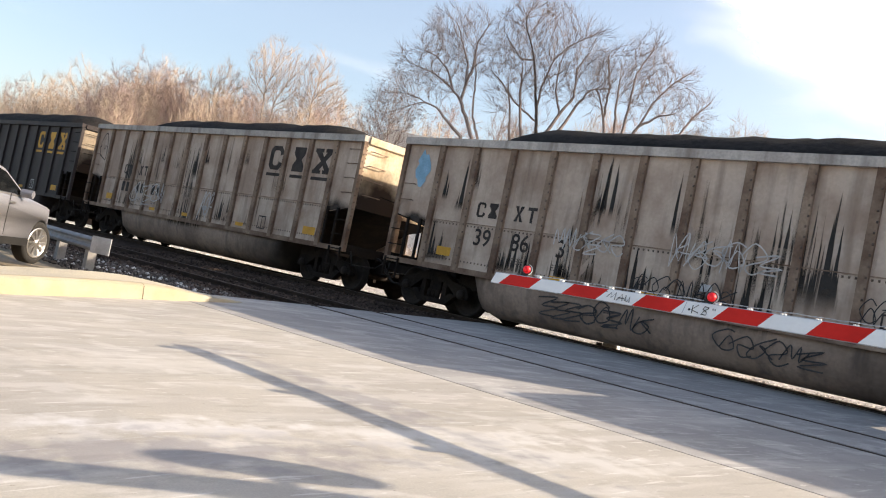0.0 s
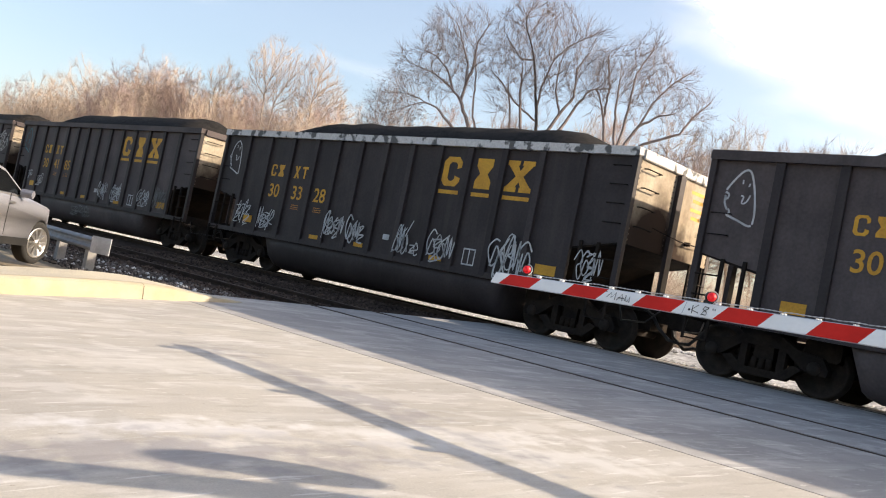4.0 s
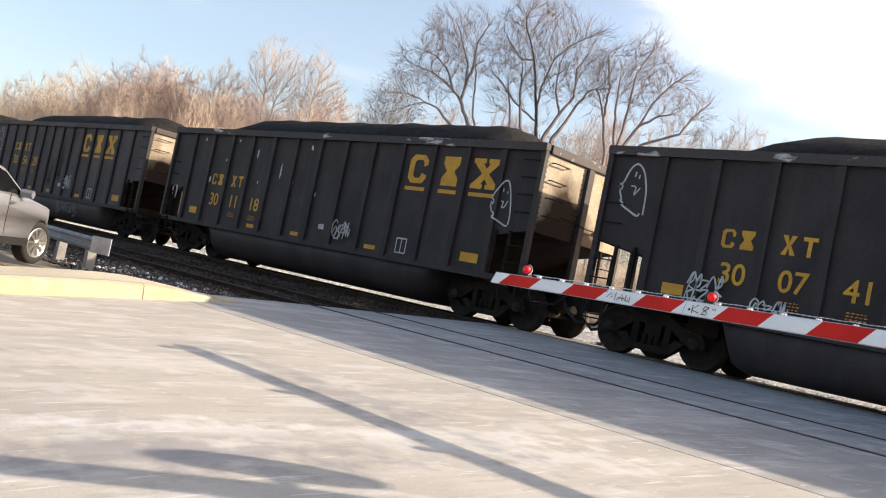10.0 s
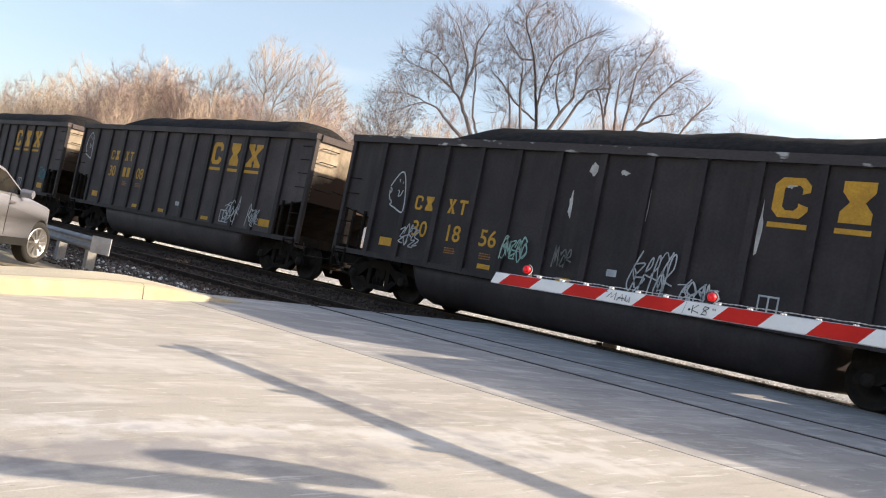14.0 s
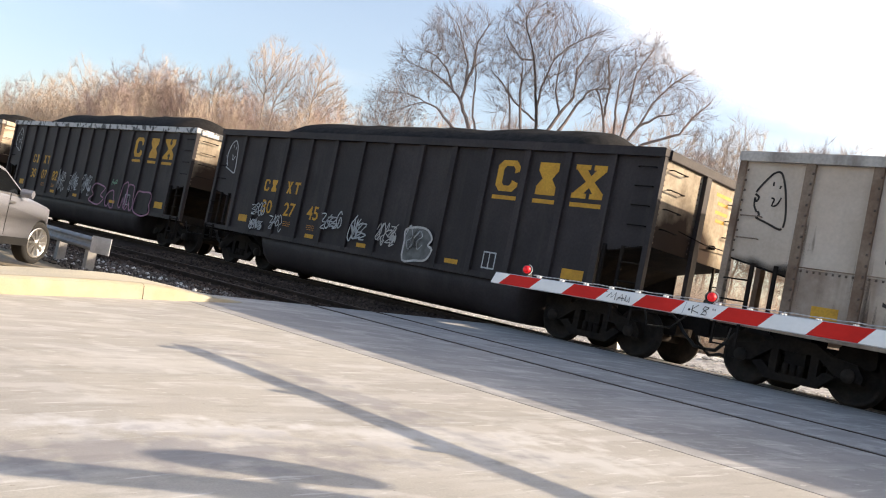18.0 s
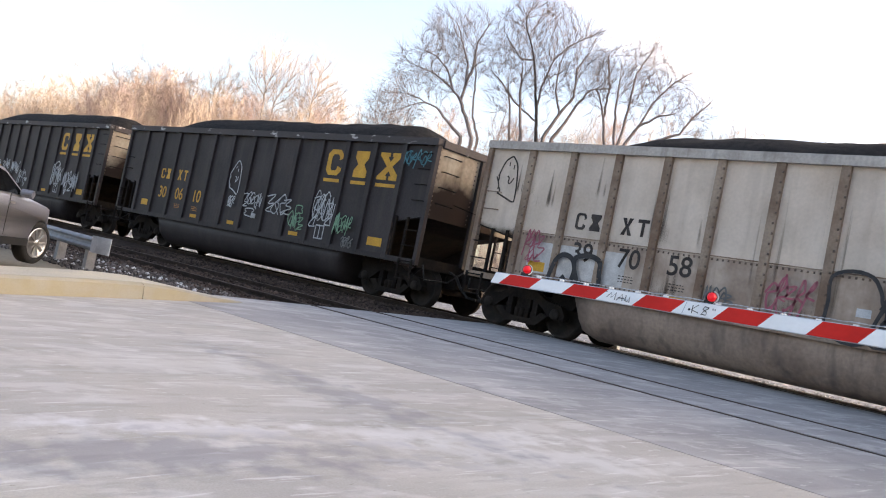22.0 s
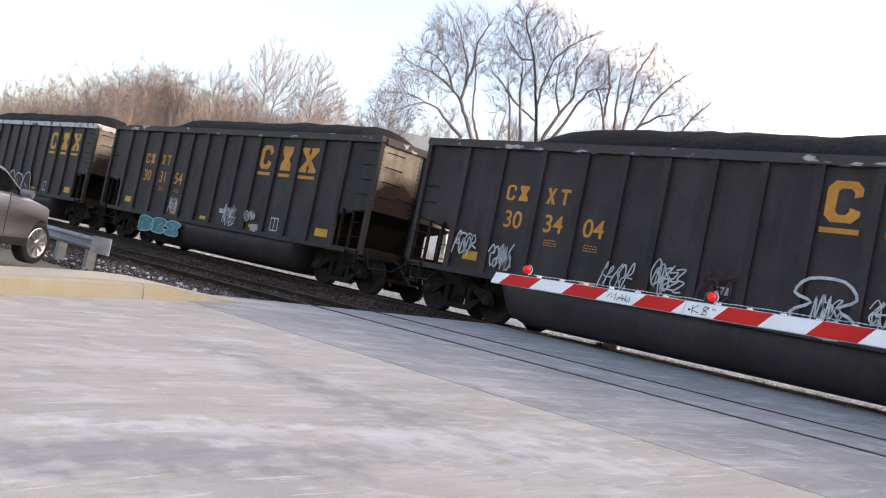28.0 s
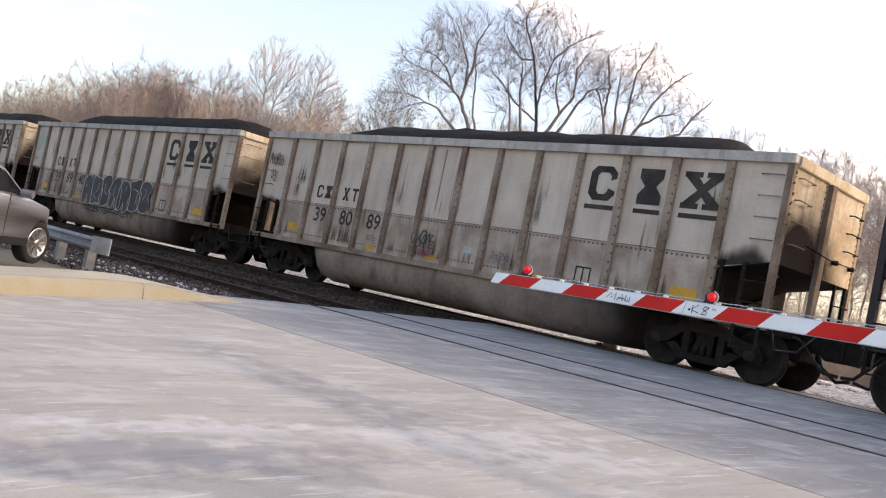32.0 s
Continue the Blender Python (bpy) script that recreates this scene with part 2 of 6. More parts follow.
ALU = mat("dull_aluminium", (0.55, 0.55, 0.56), (0.42, 0.42, 0.43), 5, 60, 0.45, 0.7, 0.05)
LAMP = glow("lit_red_lens", (0.62, 0.006, 0.014), 0.18)
DARKPL = mat("black_plastic", (0.02, 0.02, 0.02), None, 5, 50, 0.5, bump=0.02)
GREYWOOD = mat("grey_post", (0.30, 0.29, 0.28), (0.22, 0.21, 0.2), 3, 30, 0.9)
CURB = mat("yellow_washed_concrete", (0.39, 0.335, 0.225), (0.40, 0.36, 0.28), 2.2, 60, 0.9, bump=0.08, grainy=0.07, streak=0.3, streak_col=(0.35, 0.27, 0.17))
WALKWAY = mat("pale_walkway_concrete", (0.55, 0.49, 0.37), (0.47, 0.425, 0.335), 1.0, 40, 0.9, bump=0.12)
STONE = mat("loose_stone", (0.135, 0.12, 0.112), (0.055, 0.048, 0.044), 0.7, 12, 0.95, bump=0.3, island=0.75)
DARKSTONE = mat("oily_stone", (0.085, 0.062, 0.051), (0.042, 0.032, 0.027), 0.7, 12, 0.95, bump=0.3, spec=0.05, island=0.5)
PALESTONE = mat("pale_loose_stone", (0.58, 0.58, 0.58), (0.40, 0.40, 0.40), 2, 20, 0.9, bump=0.3, island=0.45)
GALV = mat("dull_galvanised", (0.27, 0.27, 0.28), (0.2, 0.2, 0.21), 4, 40, 0.7, 0.2, 0.05)
BARK = mat("grey_bark", (0.085, 0.07, 0.064), (0.05, 0.042, 0.039), 3, 18, 0.95, bump=0.4)
TWIG = mat("brown_twigs", (0.27, 0.22, 0.205), (0.20, 0.165, 0.155), 0.8, 10, 0.95, bump=0.0, jitter=0.15)
ROSY = mat("rosy_brush", (0.40, 0.295, 0.265), (0.27, 0.20, 0.185), 0.3, 8, 0.95, bump=0.0, jitter=0.18)
BRUSH = mat("tan_brush", (0.52, 0.42, 0.335), (0.37, 0.295, 0.24), 0.3, 8, 0.95, bump=0.0, jitter=0.18)


# ---------------------------------------------------------------- mesh helpers
class Shape:
    """A list of vertices and faces that grows by simple solids."""

    def __init__(self):
        self.v, self.f, self.s = [], [], []

    def add(self, verts, faces, smooth=False):
        k = len(self.v)
        self.v += [tuple(p) for p in verts]
        self.f += [tuple(k + i for i in f) for f in faces]
        self.s += [smooth] * len(faces)
        return self

    def box(self, x0, y0, z0, x1, y1, z1, bevel=0.0):
        if bevel:
            b = bevel
            self.prism([(x0 + b, z0), (x1 - b, z0), (x1, z0 + b), (x1, z1 - b), (x1 - b, z1), (x0 + b, z1), (x0, z1 - b), (x0, z0 + b)], y0, y1)
            return self
        self.add([(x0, y0, z0), (x1, y0, z0), (x1, y1, z0), (x0, y1, z0), (x0, y0, z1), (x1, y0, z1), (x1, y1, z1), (x0, y1, z1)],
                 [(0, 3, 2, 1), (4, 5, 6, 7), (0, 1, 5, 4), (1, 2, 6, 5), (2, 3, 7, 6), (3, 0, 4, 7)])
        return self

    def prism(self, xz, y0, y1):
        """A polygon in x and z (counter-clockwise seen from -y), drawn out along y."""
        n = len(xz)
        self.add([(x, y0, z) for x, z in xz] + [(x, y1, z) for x, z in xz],
                 [tuple(range(n)), tuple(range(2 * n - 1, n - 1, -1))] + [(i, n + i, n + (i + 1) % n, (i + 1) % n) for i in range(n)])
        return self

    def loft(self, rings, smooth=False, caps=True):
        n = len(rings[0])
        vs = [p for r in rings for p in r]
        fs = [(i * n + j, i * n + (j + 1) % n, (i + 1) * n + (j + 1) % n, (i + 1) * n + j) for i in range(len(rings) - 1) for j in range(n)]
        if caps:
            fs += [tuple(range(n - 1, -1, -1)), tuple(range((len(rings) - 1) * n, len(rings) * n))]
        self.add(vs, fs, smooth)
        return self

    def tube(self, pts, radius, sides=6, smooth=True):
        """A round bar along points; radius may be a list."""
        pts = [Vector(p) for p in pts]
        rings = []
        for i, p in enumerate(pts):
            d = (pts[min(i + 1, len(pts) - 1)] - pts[max(i - 1, 0)]).normalized()
            a = d.orthogonal().normalized() if i == 0 else (a - d * a.dot(d)).normalized()
            b = d.cross(a)
            r = radius[i] if isinstance(radius, (list, tuple)) else radius
            rings.append([p + (a * math.cos(2 * math.pi * k / sides) + b * math.sin(2 * math.pi * k / sides)) * r for k in range(sides)])
        return self.loft(rings, smooth)

    def disc(self, c, axis, prof, sides=24):
        """A turned solid: prof holds (distance along the axis, radius)."""
        ax = Vector(axis).normalized()
        a = ax.orthogonal().normalized()
        b = ax.cross(a)
        rings = [[Vector(c) + ax * d + (a * math.cos(2 * math.pi * k / sides) + b * math.sin(2 * math.pi * k / sides)) * r for k in range(sides)] for d, r in prof]
        return self.loft(rings, True)

    def mesh(self, name):
        me = bpy.data.meshes.new(name)
        me.from_pydata(self.v, [], self.f)
        me.polygons.foreach_set("use_smooth", self.s)
        me.update()
        return me


def part(name, shape, material, parent, label="", at=None):
    me = shape if isinstance(shape, bpy.types.Mesh) else shape.mesh(name)
    if material and not me.materials:
        me.materials.append(material)
    ob = new(name, me)
    ob.parent = parent
    if at is not None:
        ob.location = at
    if label:
        ob["label"] = label
    return ob


def thing(name, label, category, group="", at=(0, 0, 0), rz=0):
    ob = new(name)
    ob.empty_display_size = 0.3
    ob.matrix_basis = pose(*at, 0, 0, rz)
    return tagged(ob, label, category, group)


def solid(name, shape, material, label, category="", kind="", group=""):
    me = shape.mesh(name)
    me.materials.append(material)
    return tagged(new(name, me), label, category, group, kind)


# ---------------------------------------------------------------- ground, road, tracks
PROFILE = [(-400, -1.2), (-4, -1.2), (0, -1.06), (3, -0.69), (6.85, -0.375), (15, 0.0), (20, 0.0), (32, -0.3), (400, 0.5)]
FAR_Y, NEAR_Y = 15.70, 10.77


def ground_z(y):
    for (a, za), (b, zb) in zip(PROFILE, PROFILE[1:]):
        if y <= b:
            return za + (zb - za) * (y - a) / (b - a)
    return PROFILE[-1][1]


def sheet(x0, x1, y0, y1, lift, thick, nx=1, bumpy=0.0):
    ys = sorted({y0, y1, *[p[0] for p in PROFILE if y0 < p[0] < y1]})
    s = Shape()
    vs, fs = [], []
    for x in (x0, x1):
        vs += [(x, y, ground_z(y) + lift) for y in ys] + [(x, y, ground_z(y) + lift - thick) for y in ys]
    n = len(ys)
    for i in range(n - 1):
        fs += [(i, 2 * n + i, 2 * n + i + 1, i + 1), (n + i, n + i + 1, 3 * n + i + 1, 3 * n + i),
               (i, i + 1, n + i + 1, n + i), (2 * n + i, 3 * n + i, 3 * n + i + 1, 2 * n + i + 1)]
    fs += [(0, n, 3 * n, 2 * n), (n - 1, 3 * n - 1, 4 * n - 1, 2 * n - 1)]
    return s.add(vs, fs)


g = Shape()
gx = [-4000, -400, -60, 60, 400, 4000]
gy = [-4000, -400, -4, 0, 3, 6.85, 15, 20, 32, 400, 4000]
g.add([(x, y, ground_z(y) - 0.14) for x in gx for y in gy],
      [(i * len(gy) + j, (i + 1) * len(gy) + j, (i + 1) * len(gy) + j + 1, i * len(gy) + j + 1) for i in range(len(gx) - 1) for j in range(len(gy) - 1)])
solid("ground", g, GROUND, "dry winter ground of brown grass and dirt", "ground", "structure")
RX0, RX1 = -12.6, 14.0
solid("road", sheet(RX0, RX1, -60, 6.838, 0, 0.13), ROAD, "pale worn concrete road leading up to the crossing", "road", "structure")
for y0, y1, px0 in ((6.862, NEAR_Y - 0.83, RX0 - 0.3), (NEAR_Y - 0.64, NEAR_Y + 0.64, RX0 - 0.3), (NEAR_Y + 0.80, FAR_Y - 0.80, RX0 - 0.3), (FAR_Y - 0.66, FAR_Y + 0.66, RX0 - 0.3)):
    solid("crossing_panel", sheet(px0, RX1, y0, y1, 0, 0.13), PANEL, "grey concrete crossing panel between the rails", "pavement", "structure")
solid("ballast_bed", sheet(-500, RX0 - 0.32, 7.3, FAR_Y + 1.0, -0.10, 0.04), BALLAST, "dirty grey crushed stone under the tracks", "ballast", "structure")
solid("ballast_bed", sheet(-500, -3.02, FAR_Y + 1.01, 36, -0.06, 0.04), GRAVEL, "pale crushed stone behind the far rails", "ballast", "structure")
solid("ballast_bed", sheet(RX1 + 0.02, 500, 8.6, 19.5, -0.10, 0.04), BALLAST, "dirty grey crushed stone under the tracks", "ballast", "structure")
for yc in (NEAR_Y, FAR_Y):
    for side in (-1, 1):
        y = yc + side * 0.7525
        z = ground_z(y) if yc == NEAR_Y else 0.0
        r = thing("rail", "rust-brown steel rail with a polished top", "rail", "rails")
        tagged(r, kind="structure")
        prof = [(-0.07, -0.17), (0.07, -0.17), (0.07, -0.155), (0.01, -0.13), (0.01, -0.045), (0.036, -0.035), (0.036, -0.004), (-0.036, -0.004), (-0.036, -0.035), (-0.01, -0.045), (-0.01, -0.13), (-0.07, -0.155)]
        part("rail_web", Shape().loft([[(x, y + a, z + b) for a, b in prof] for x in (-500, 500)]), STEEL, r)
        part("rail_head", Shape().box(-500, y - 0.03, z - 0.004, 500, y + 0.03, z + 0.004), RAILTOP if yc == FAR_Y else RAILDARK, r)


# ---------------------------------------------------------------- coal cars
CACHE = {}
CARS = []
WHEELS = []


def shared(key, make):
    if key not in CACHE:
        CACHE[key] = make()
    return CACHE[key]


KINDS = {"long": (14.90, [1.2 + 1.05 * k for k in range(13)]),
         "short": (14.15, [1.24, 2.29, 3.36, 4.4, 5.31, 6.2, 7.12, 8.03, 8.96, 9.89, 10.88, 11.89, 12.92])}
YP, YO = 1.53, 1.60      # side sheet and outer face of the posts, from the centre line


def text_mesh(s, size):
    cu = bpy.data.curves.new("stencil", "FONT")
    cu.body, cu.size, cu.align_x = s, size, "CENTER"
    cu.offset = 0.012 * size
    ob = bpy.data.objects.new("stencil", cu)
    me = bpy.data.meshes.new_from_object(ob)
    me.transform(Matrix.Rotation(radians(90), 4, "X"))
    bpy.data.objects.remove(ob)
    return me


def ring_mark(w, h, t):
    """A chamfered horseshoe, open at one side."""
    def arc(w, h, c, k):
        return [(w - k, h * 0.30), (w - k, h - c), (w - c - k, h), (-w + c, h), (-w, h - c), (-w, -h + c), (-w + c, -h), (w - c, -h), (w, -h + c), (w, -h * 0.42)]
    a, b = arc(w / 2, h / 2, 0.2 * w, 0.0), arc(w / 2 - t, h / 2 - t * 0.72, 0.1 * w, -t * 0.25)
    n = len(a)
    return Shape().add([(x, 0, z) for x, z in a] + [(x, 0, z) for x, z in b], [(n + i, n + i + 1, i + 1, i) for i in range(n - 1)])


def waist_mark(w, h, t):
    """A waisted block."""
    a, c, q = w / 2, w * 0.24, h / 2
    return Shape().add([(-a, 0, -q), (a, 0, -q), (a, 0, -q + t), (c, 0, 0), (a, 0, q - t), (a, 0, q), (-a, 0, q), (-a, 0, q - t), (-c, 0, 0), (-a, 0, -q + t)], [(0, 1, 2, 3, 4, 5, 6, 7, 8, 9)])


def post_mark(w, h, t):
    """A bar resting on an upright."""
    return Shape().add([(-t / 2, 0, -h / 2), (t / 2, 0, -h / 2), (t / 2, 0, h / 2 - t), (-t / 2, 0, h / 2 - t), (-w / 2, 0, h / 2 - t), (w / 2, 0, h / 2 - t), (w / 2, 0, h / 2), (-w / 2, 0, h / 2)], [(0, 1, 2, 3), (4, 5, 6, 7)])


def twin_bars(w, h, t):
    """Two upright bars."""
    return Shape().add([(-w / 2, 0, -h / 2), (-w / 2 + t, 0, -h / 2), (-w / 2 + t, 0, h / 2), (-w / 2, 0, h / 2), (w / 2 - t, 0, -h / 2), (w / 2, 0, -h / 2), (w / 2, 0, h / 2), (w / 2 - t, 0, h / 2)], [(0, 1, 2, 3), (4, 5, 6, 7)])


def saltire_mark(w, h, t, foot=True):
    """Two crossed bars with flat feet."""
    a, b, c = w / 2, h / 2, t * 0.75
    q = b - (h * 0.15 if foot else 0)
    s = Shape().add([(-a, 0, -q), (-a + 2 * c, 0, -q), (0, 0, -c * 0.9), (a - 2 * c, 0, -q), (a, 0, -q), (c * 0.8, 0, 0),
                     (a, 0, q), (a - 2 * c, 0, q), (0, 0, c * 0.9), (-a + 2 * c, 0, q), (-a, 0, q), (-c * 0.8, 0, 0)],
                    [(0, 1, 2, 11), (2, 3, 4, 5), (5, 6, 7, 8), (8, 9, 10, 11), (11, 2, 5, 8)])
    if foot:
        for sx in (-1, 1):
            for z0, z1 in ((-b, -q), (q, b)):
                x0, x1 = sorted((sx * (a + 0.03), sx * 0.04))
                s.add([(x0, 0, z0), (x1, 0, z0), (x1, 0, z1), (x0, 0, z1)], [(0, 1, 2, 3)])
    return s


def plate(w, h):
    return Shape().add([(-w / 2, 0, -h / 2), (w / 2, 0, -h / 2), (w / 2, 0, h / 2), (-w / 2, 0, h / 2)], [(0, 1, 2, 3)])


def ribbon(pts, width, closed=False):
    """A flat painted stroke in the plane of a car side."""
    s = Shape()
    n = len(pts)
    vs = []
    for i, (x, z) in enumerate(pts):
        a = pts[(i - 1) % n if closed else max(i - 1, 0)]
        b = pts[(i + 1) % n if closed else min(i + 1, n - 1)]
        d = math.hypot(b[0] - a[0], b[1] - a[1]) or 1
        nx, nz = -(b[1] - a[1]) / d * width / 2, (b[0] - a[0]) / d * width / 2
        vs += [(x + nx, 0, z + nz), (x - nx, 0, z - nz)]
    m = n if closed else n - 1
    return s.add(vs, [(2 * i + 1, 2 * ((i + 1) % n) + 1, 2 * ((i + 1) % n), 2 * i) for i in range(m)])


GLYPHS = ([(-0.45, -0.8), (-0.3, 0.9), (-0.1, -0.5), (0.1, 0.95), (0.25, -0.7), (0.5, 0.8)], [(0.4, 0.7), (0.0, 1.0), (-0.5, 0.3), (-0.1, -0.6), (0.45, -0.2), (0.1, 0.5), (-0.3, -0.9)],
          [(-0.5, 0.2), (0.0, 0.9), (0.4, 0.1), (-0.2, -0.2), (0.1, -1.0), (0.6, -0.4)], [(-0.6, 0.5), (0.3, 0.6), (-0.35, -0.1), (0.45, -0.2), (-0.5, -0.9), (0.6, -0.8)],
          [(0.5, 0.9), (-0.2, 0.2), (-0.45, -0.6), (0.0, -0.9), (0.3, -0.1), (-0.1, 0.2), (0.6, -0.9)], [(-0.5, -1.0), (-0.1, 0.6), (0.15, 1.0), (0.2, 0.4), (-0.2, 0.0), (0.6, -0.2)])


def tag_mesh(seed, w, h, strokes, width):
    """Sprayed scrawl: a row of hasty rounded signs, some drawn twice."""
    rnd = random.Random(seed)
    s = Shape()
    slant = rnd.uniform(-0.1, 0.35)
    strokes = max(2, round(strokes * 1.3))
    for k in range(strokes):
        cx, cw = -w / 2 + (k + 0.5) * w / strokes, w / strokes
        tall = rnd.uniform(0.7, 1.05)
        for again in range(1 + (rnd.random() < 0.22)):
            way = rnd.choice(GLYPHS)
            knots = [(cx + cw * (x * 1.5 + slant * z * 0.5 + rnd.gauss(0, 0.08)), h / 2 * (z * tall + rnd.gauss(0, 0.08) - 0.1 * (k % 2))) for x, z in way]
            pts = []
            for i in range(len(knots) - 1):
                p0, p1, p2, p3 = knots[max(i - 1, 0)], knots[i], knots[i + 1], knots[min(i + 2, len(knots) - 1)]
                for q in (0, 0.25, 0.5, 0.75):
                    pts.append(tuple(0.5 * (2 * p1[j] + (p2[j] - p0[j]) * q + (2 * p0[j] - 5 * p1[j] + 4 * p2[j] - p3[j]) * q * q + (3 * p1[j] - p0[j] - 3 * p2[j] + p3[j]) * q ** 3) for j in (0, 1)))
            one = ribbon(pts, width * (1.0 if not again else 0.7))
            s.add([(x, y - 0.001 * again, z) for x, y, z in one.v], one.f)
    return s


def smooth(knots, closed=False, steps=4):
    """Points along a soft curve through the knots."""
    n = len(knots)
    pts = []
    for i in range(n if closed else n - 1):
        p0, p1, p2, p3 = (knots[(i + d) % n if closed else min(max(i + d, 0), n - 1)] for d in (-1, 0, 1, 2))
        for q in range(steps):
            q /= steps
            pts.append(tuple(0.5 * (2 * p1[j] + (p2[j] - p0[j]) * q + (2 * p0[j] - 5 * p1[j] + 4 * p2[j] - p3[j]) * q * q + (3 * p1[j] - p0[j] - 3 * p2[j] + p3[j]) * q ** 3) for j in (0, 1)))
    return pts


def head_outline(k):
    """An open chalk outline: pointed top, two knots at one side, a slanting foot, two dashes and a tick inside."""
    r = random.Random(k)
    s = Shape()

    def draw(pts, wide, steps=4):
        q = ribbon(smooth([(0.88 * x + r.gauss(0, 0.016), z + r.gauss(0, 0.014)) for x, z in pts], steps=steps), wide)
        s.add(q.v, q.f)
    draw([(0.30, -0.46), (0.33, -0.25), (0.30, 0.02), (0.22, 0.30), (0.10, 0.45), (-0.03, 0.46), (-0.14, 0.34), (-0.24, 0.18), (-0.33, 0.06)], 0.036)
    draw([(-0.33, 0.08), (-0.27, 0.03), (-0.30, -0.04), (-0.34, 0.02)], 0.034)
    draw([(-0.33, 0.02), (-0.29, -0.12), (-0.22, -0.26)], 0.034)
    draw([(-0.22, -0.22), (-0.18, -0.28), (-0.24, -0.30), (0.0, -0.38), (0.20, -0.47), (0.30, -0.46)], 0.036)
    draw([(0.00, 0.32), (-0.02, 0.16)], 0.028, 2)
    draw([(0.13, 0.26), (0.12, 0.12)], 0.028, 2)
    draw([(-0.03, 0.05), (0.08, 0.01), (0.02, -0.10), (0.12, -0.06), (0.19, 0.06)], 0.028)
    return s


def side_panel(w, z0, z1):
    return Shape().box(-w / 2, 0, z0, w / 2, 0.012, z1)


def truck_parts(car, x, tone):
    t = part("truck", shared("bolster", lambda: Shape().box(-0.17, -1.02, 0.42, 0.17, 1.02, 0.72, 0.05)), SOOT, car, at=(x, 0, 0))

    def frame_shape():
        s = Shape()
        # two arched members with window openings
        s.prism([(-1.12, 0.46), (-1.1, 0.36), (-0.72, 0.40), (-0.36, 0.66), (0.36, 0.66), (0.72, 0.40), (1.1, 0.36), (1.12, 0.46), (1.0, 0.64), (0.6, 0.7), (0.3, 0.86), (-0.3, 0.86), (-0.6, 0.7), (-1.0, 0.64)], -0.09, 0.09)
        s.prism([(-0.70, 0.40), (-0.42, 0.16), (0.42, 0.16), (0.70, 0.40), (0.52, 0.44), (0.34, 0.28), (-0.34, 0.28), (-0.52, 0.44)], -0.08, 0.08)
        s.prism([(-0.40, 0.28), (-0.27, 0.28), (-0.27, 0.66), (-0.40, 0.66)], -0.07, 0.07)
        s.prism([(0.27, 0.28), (0.40, 0.28), (0.40, 0.66), (0.27, 0.66)], -0.07, 0.07)
        for dx in (-0.13, 0.0, 0.13):
            s.tube([(dx, -0.03, 0.28), (dx, -0.03, 0.46)], 0.055, 8)
        return s
    fm = shared("frame", lambda: frame_shape().mesh("side_frame"))
    for sgn in (-1, 1):
        part("side_frame", fm, SOOT, t, at=(0, sgn * 1.0, 0))

    def wheelset_shape():
        s = Shape()
        s.tube([(0, -1.08, 0), (0, 1.08, 0)], 0.08, 10)
        for sg in (-1, 1):
            s.disc((0, sg * 0.68, 0), (0, sg, 0), [(0, 0.30), (-0.0, 0.49), (0.03, 0.485), (0.035, 0.457), (0.13, 0.452), (0.135, 0.40), (0.06, 0.37), (0.05, 0.18), (0.13, 0.16), (0.13, 0.02)], 28)
            s.disc((0, sg * 1.06, 0), (0, sg, 0), [(0, 0.11), (0.07, 0.11), (0.075, 0.06), (0.09, 0.05), (0.09, 0.01)], 12)
        return s
    wm = shared("wheelset", lambda: wheelset_shape().mesh("wheelset"))
    for dx in (-0.89, 0.89):
        WHEELS.append((car, dx, part("wheelset", wm, WHEEL, t, at=(dx, 0, 0.457))))


WHEEL = mat("worn_wheel_steel", (0.022, 0.019, 0.017), (0.036, 0.028, 0.024), 5, 30, 0.8, 0.0, 0.1, spec=0.12)


def stencil_rows():
    """Three rows of small unreadable print."""
    s = Shape()
    r = random.Random(6)
    for z in (0.05, 0.0, -0.05):
        x = -0.15
        while x < 0.13:
            w = r.uniform(0.02, 0.06)
            s.add([(x, 0, z), (x + w, 0, z), (x + w, 0, z + 0.018), (x, 0, z + 0.018)], [(0, 1, 2, 3)])
            x += w + 0.025
    return s.mesh("stencil_note")


def end_rivets(h):
    """Bolt heads down both edges of an end sheet and beside its post."""
    s = Shape()
    for y in (-1.47, -0.24, 0.10, 1.47):
        for q in range(15):
            z = 2.08 + 0.105 * q
            s.add([(h, y - 0.018, z - 0.018), (h, y + 0.018, z - 0.018), (h, y + 0.018, z + 0.018), (h, y - 0.018, z + 0.018), (h + 0.016, y, z)], [(0, 1, 4), (1, 2, 4), (2, 3, 4), (3, 0, 4)])
    return s.mesh("end_riveting")


def brake_rod(h):
    """A sagging rod across the end with two brackets, and rungs below the sheet."""
    s = Shape().tube([(h + 0.10, -0.85, 2.42), (h + 0.13, 0.1, 2.34), (h + 0.10, 1.40, 2.36)], 0.012, 6)
    for y in (0.55, 1.30):
        s.box(h, y - 0.03, 2.31, h + 0.11, y + 0.03, 2.39, 0.01)
    for z in (1.25, 1.62, 2.62, 2.95, 3.28):
        s.tube([(h, 0.95, z), (h + 0.09, 0.95, z), (h + 0.09, 1.42, z), (h, 1.42, z)], 0.013, 5)
    for y in (0.92, 1.40):
        s.box(h - 0.05, y, 1.05, h - 0.01, y + 0.05, 2.0)
    return s.mesh("brake_rod")


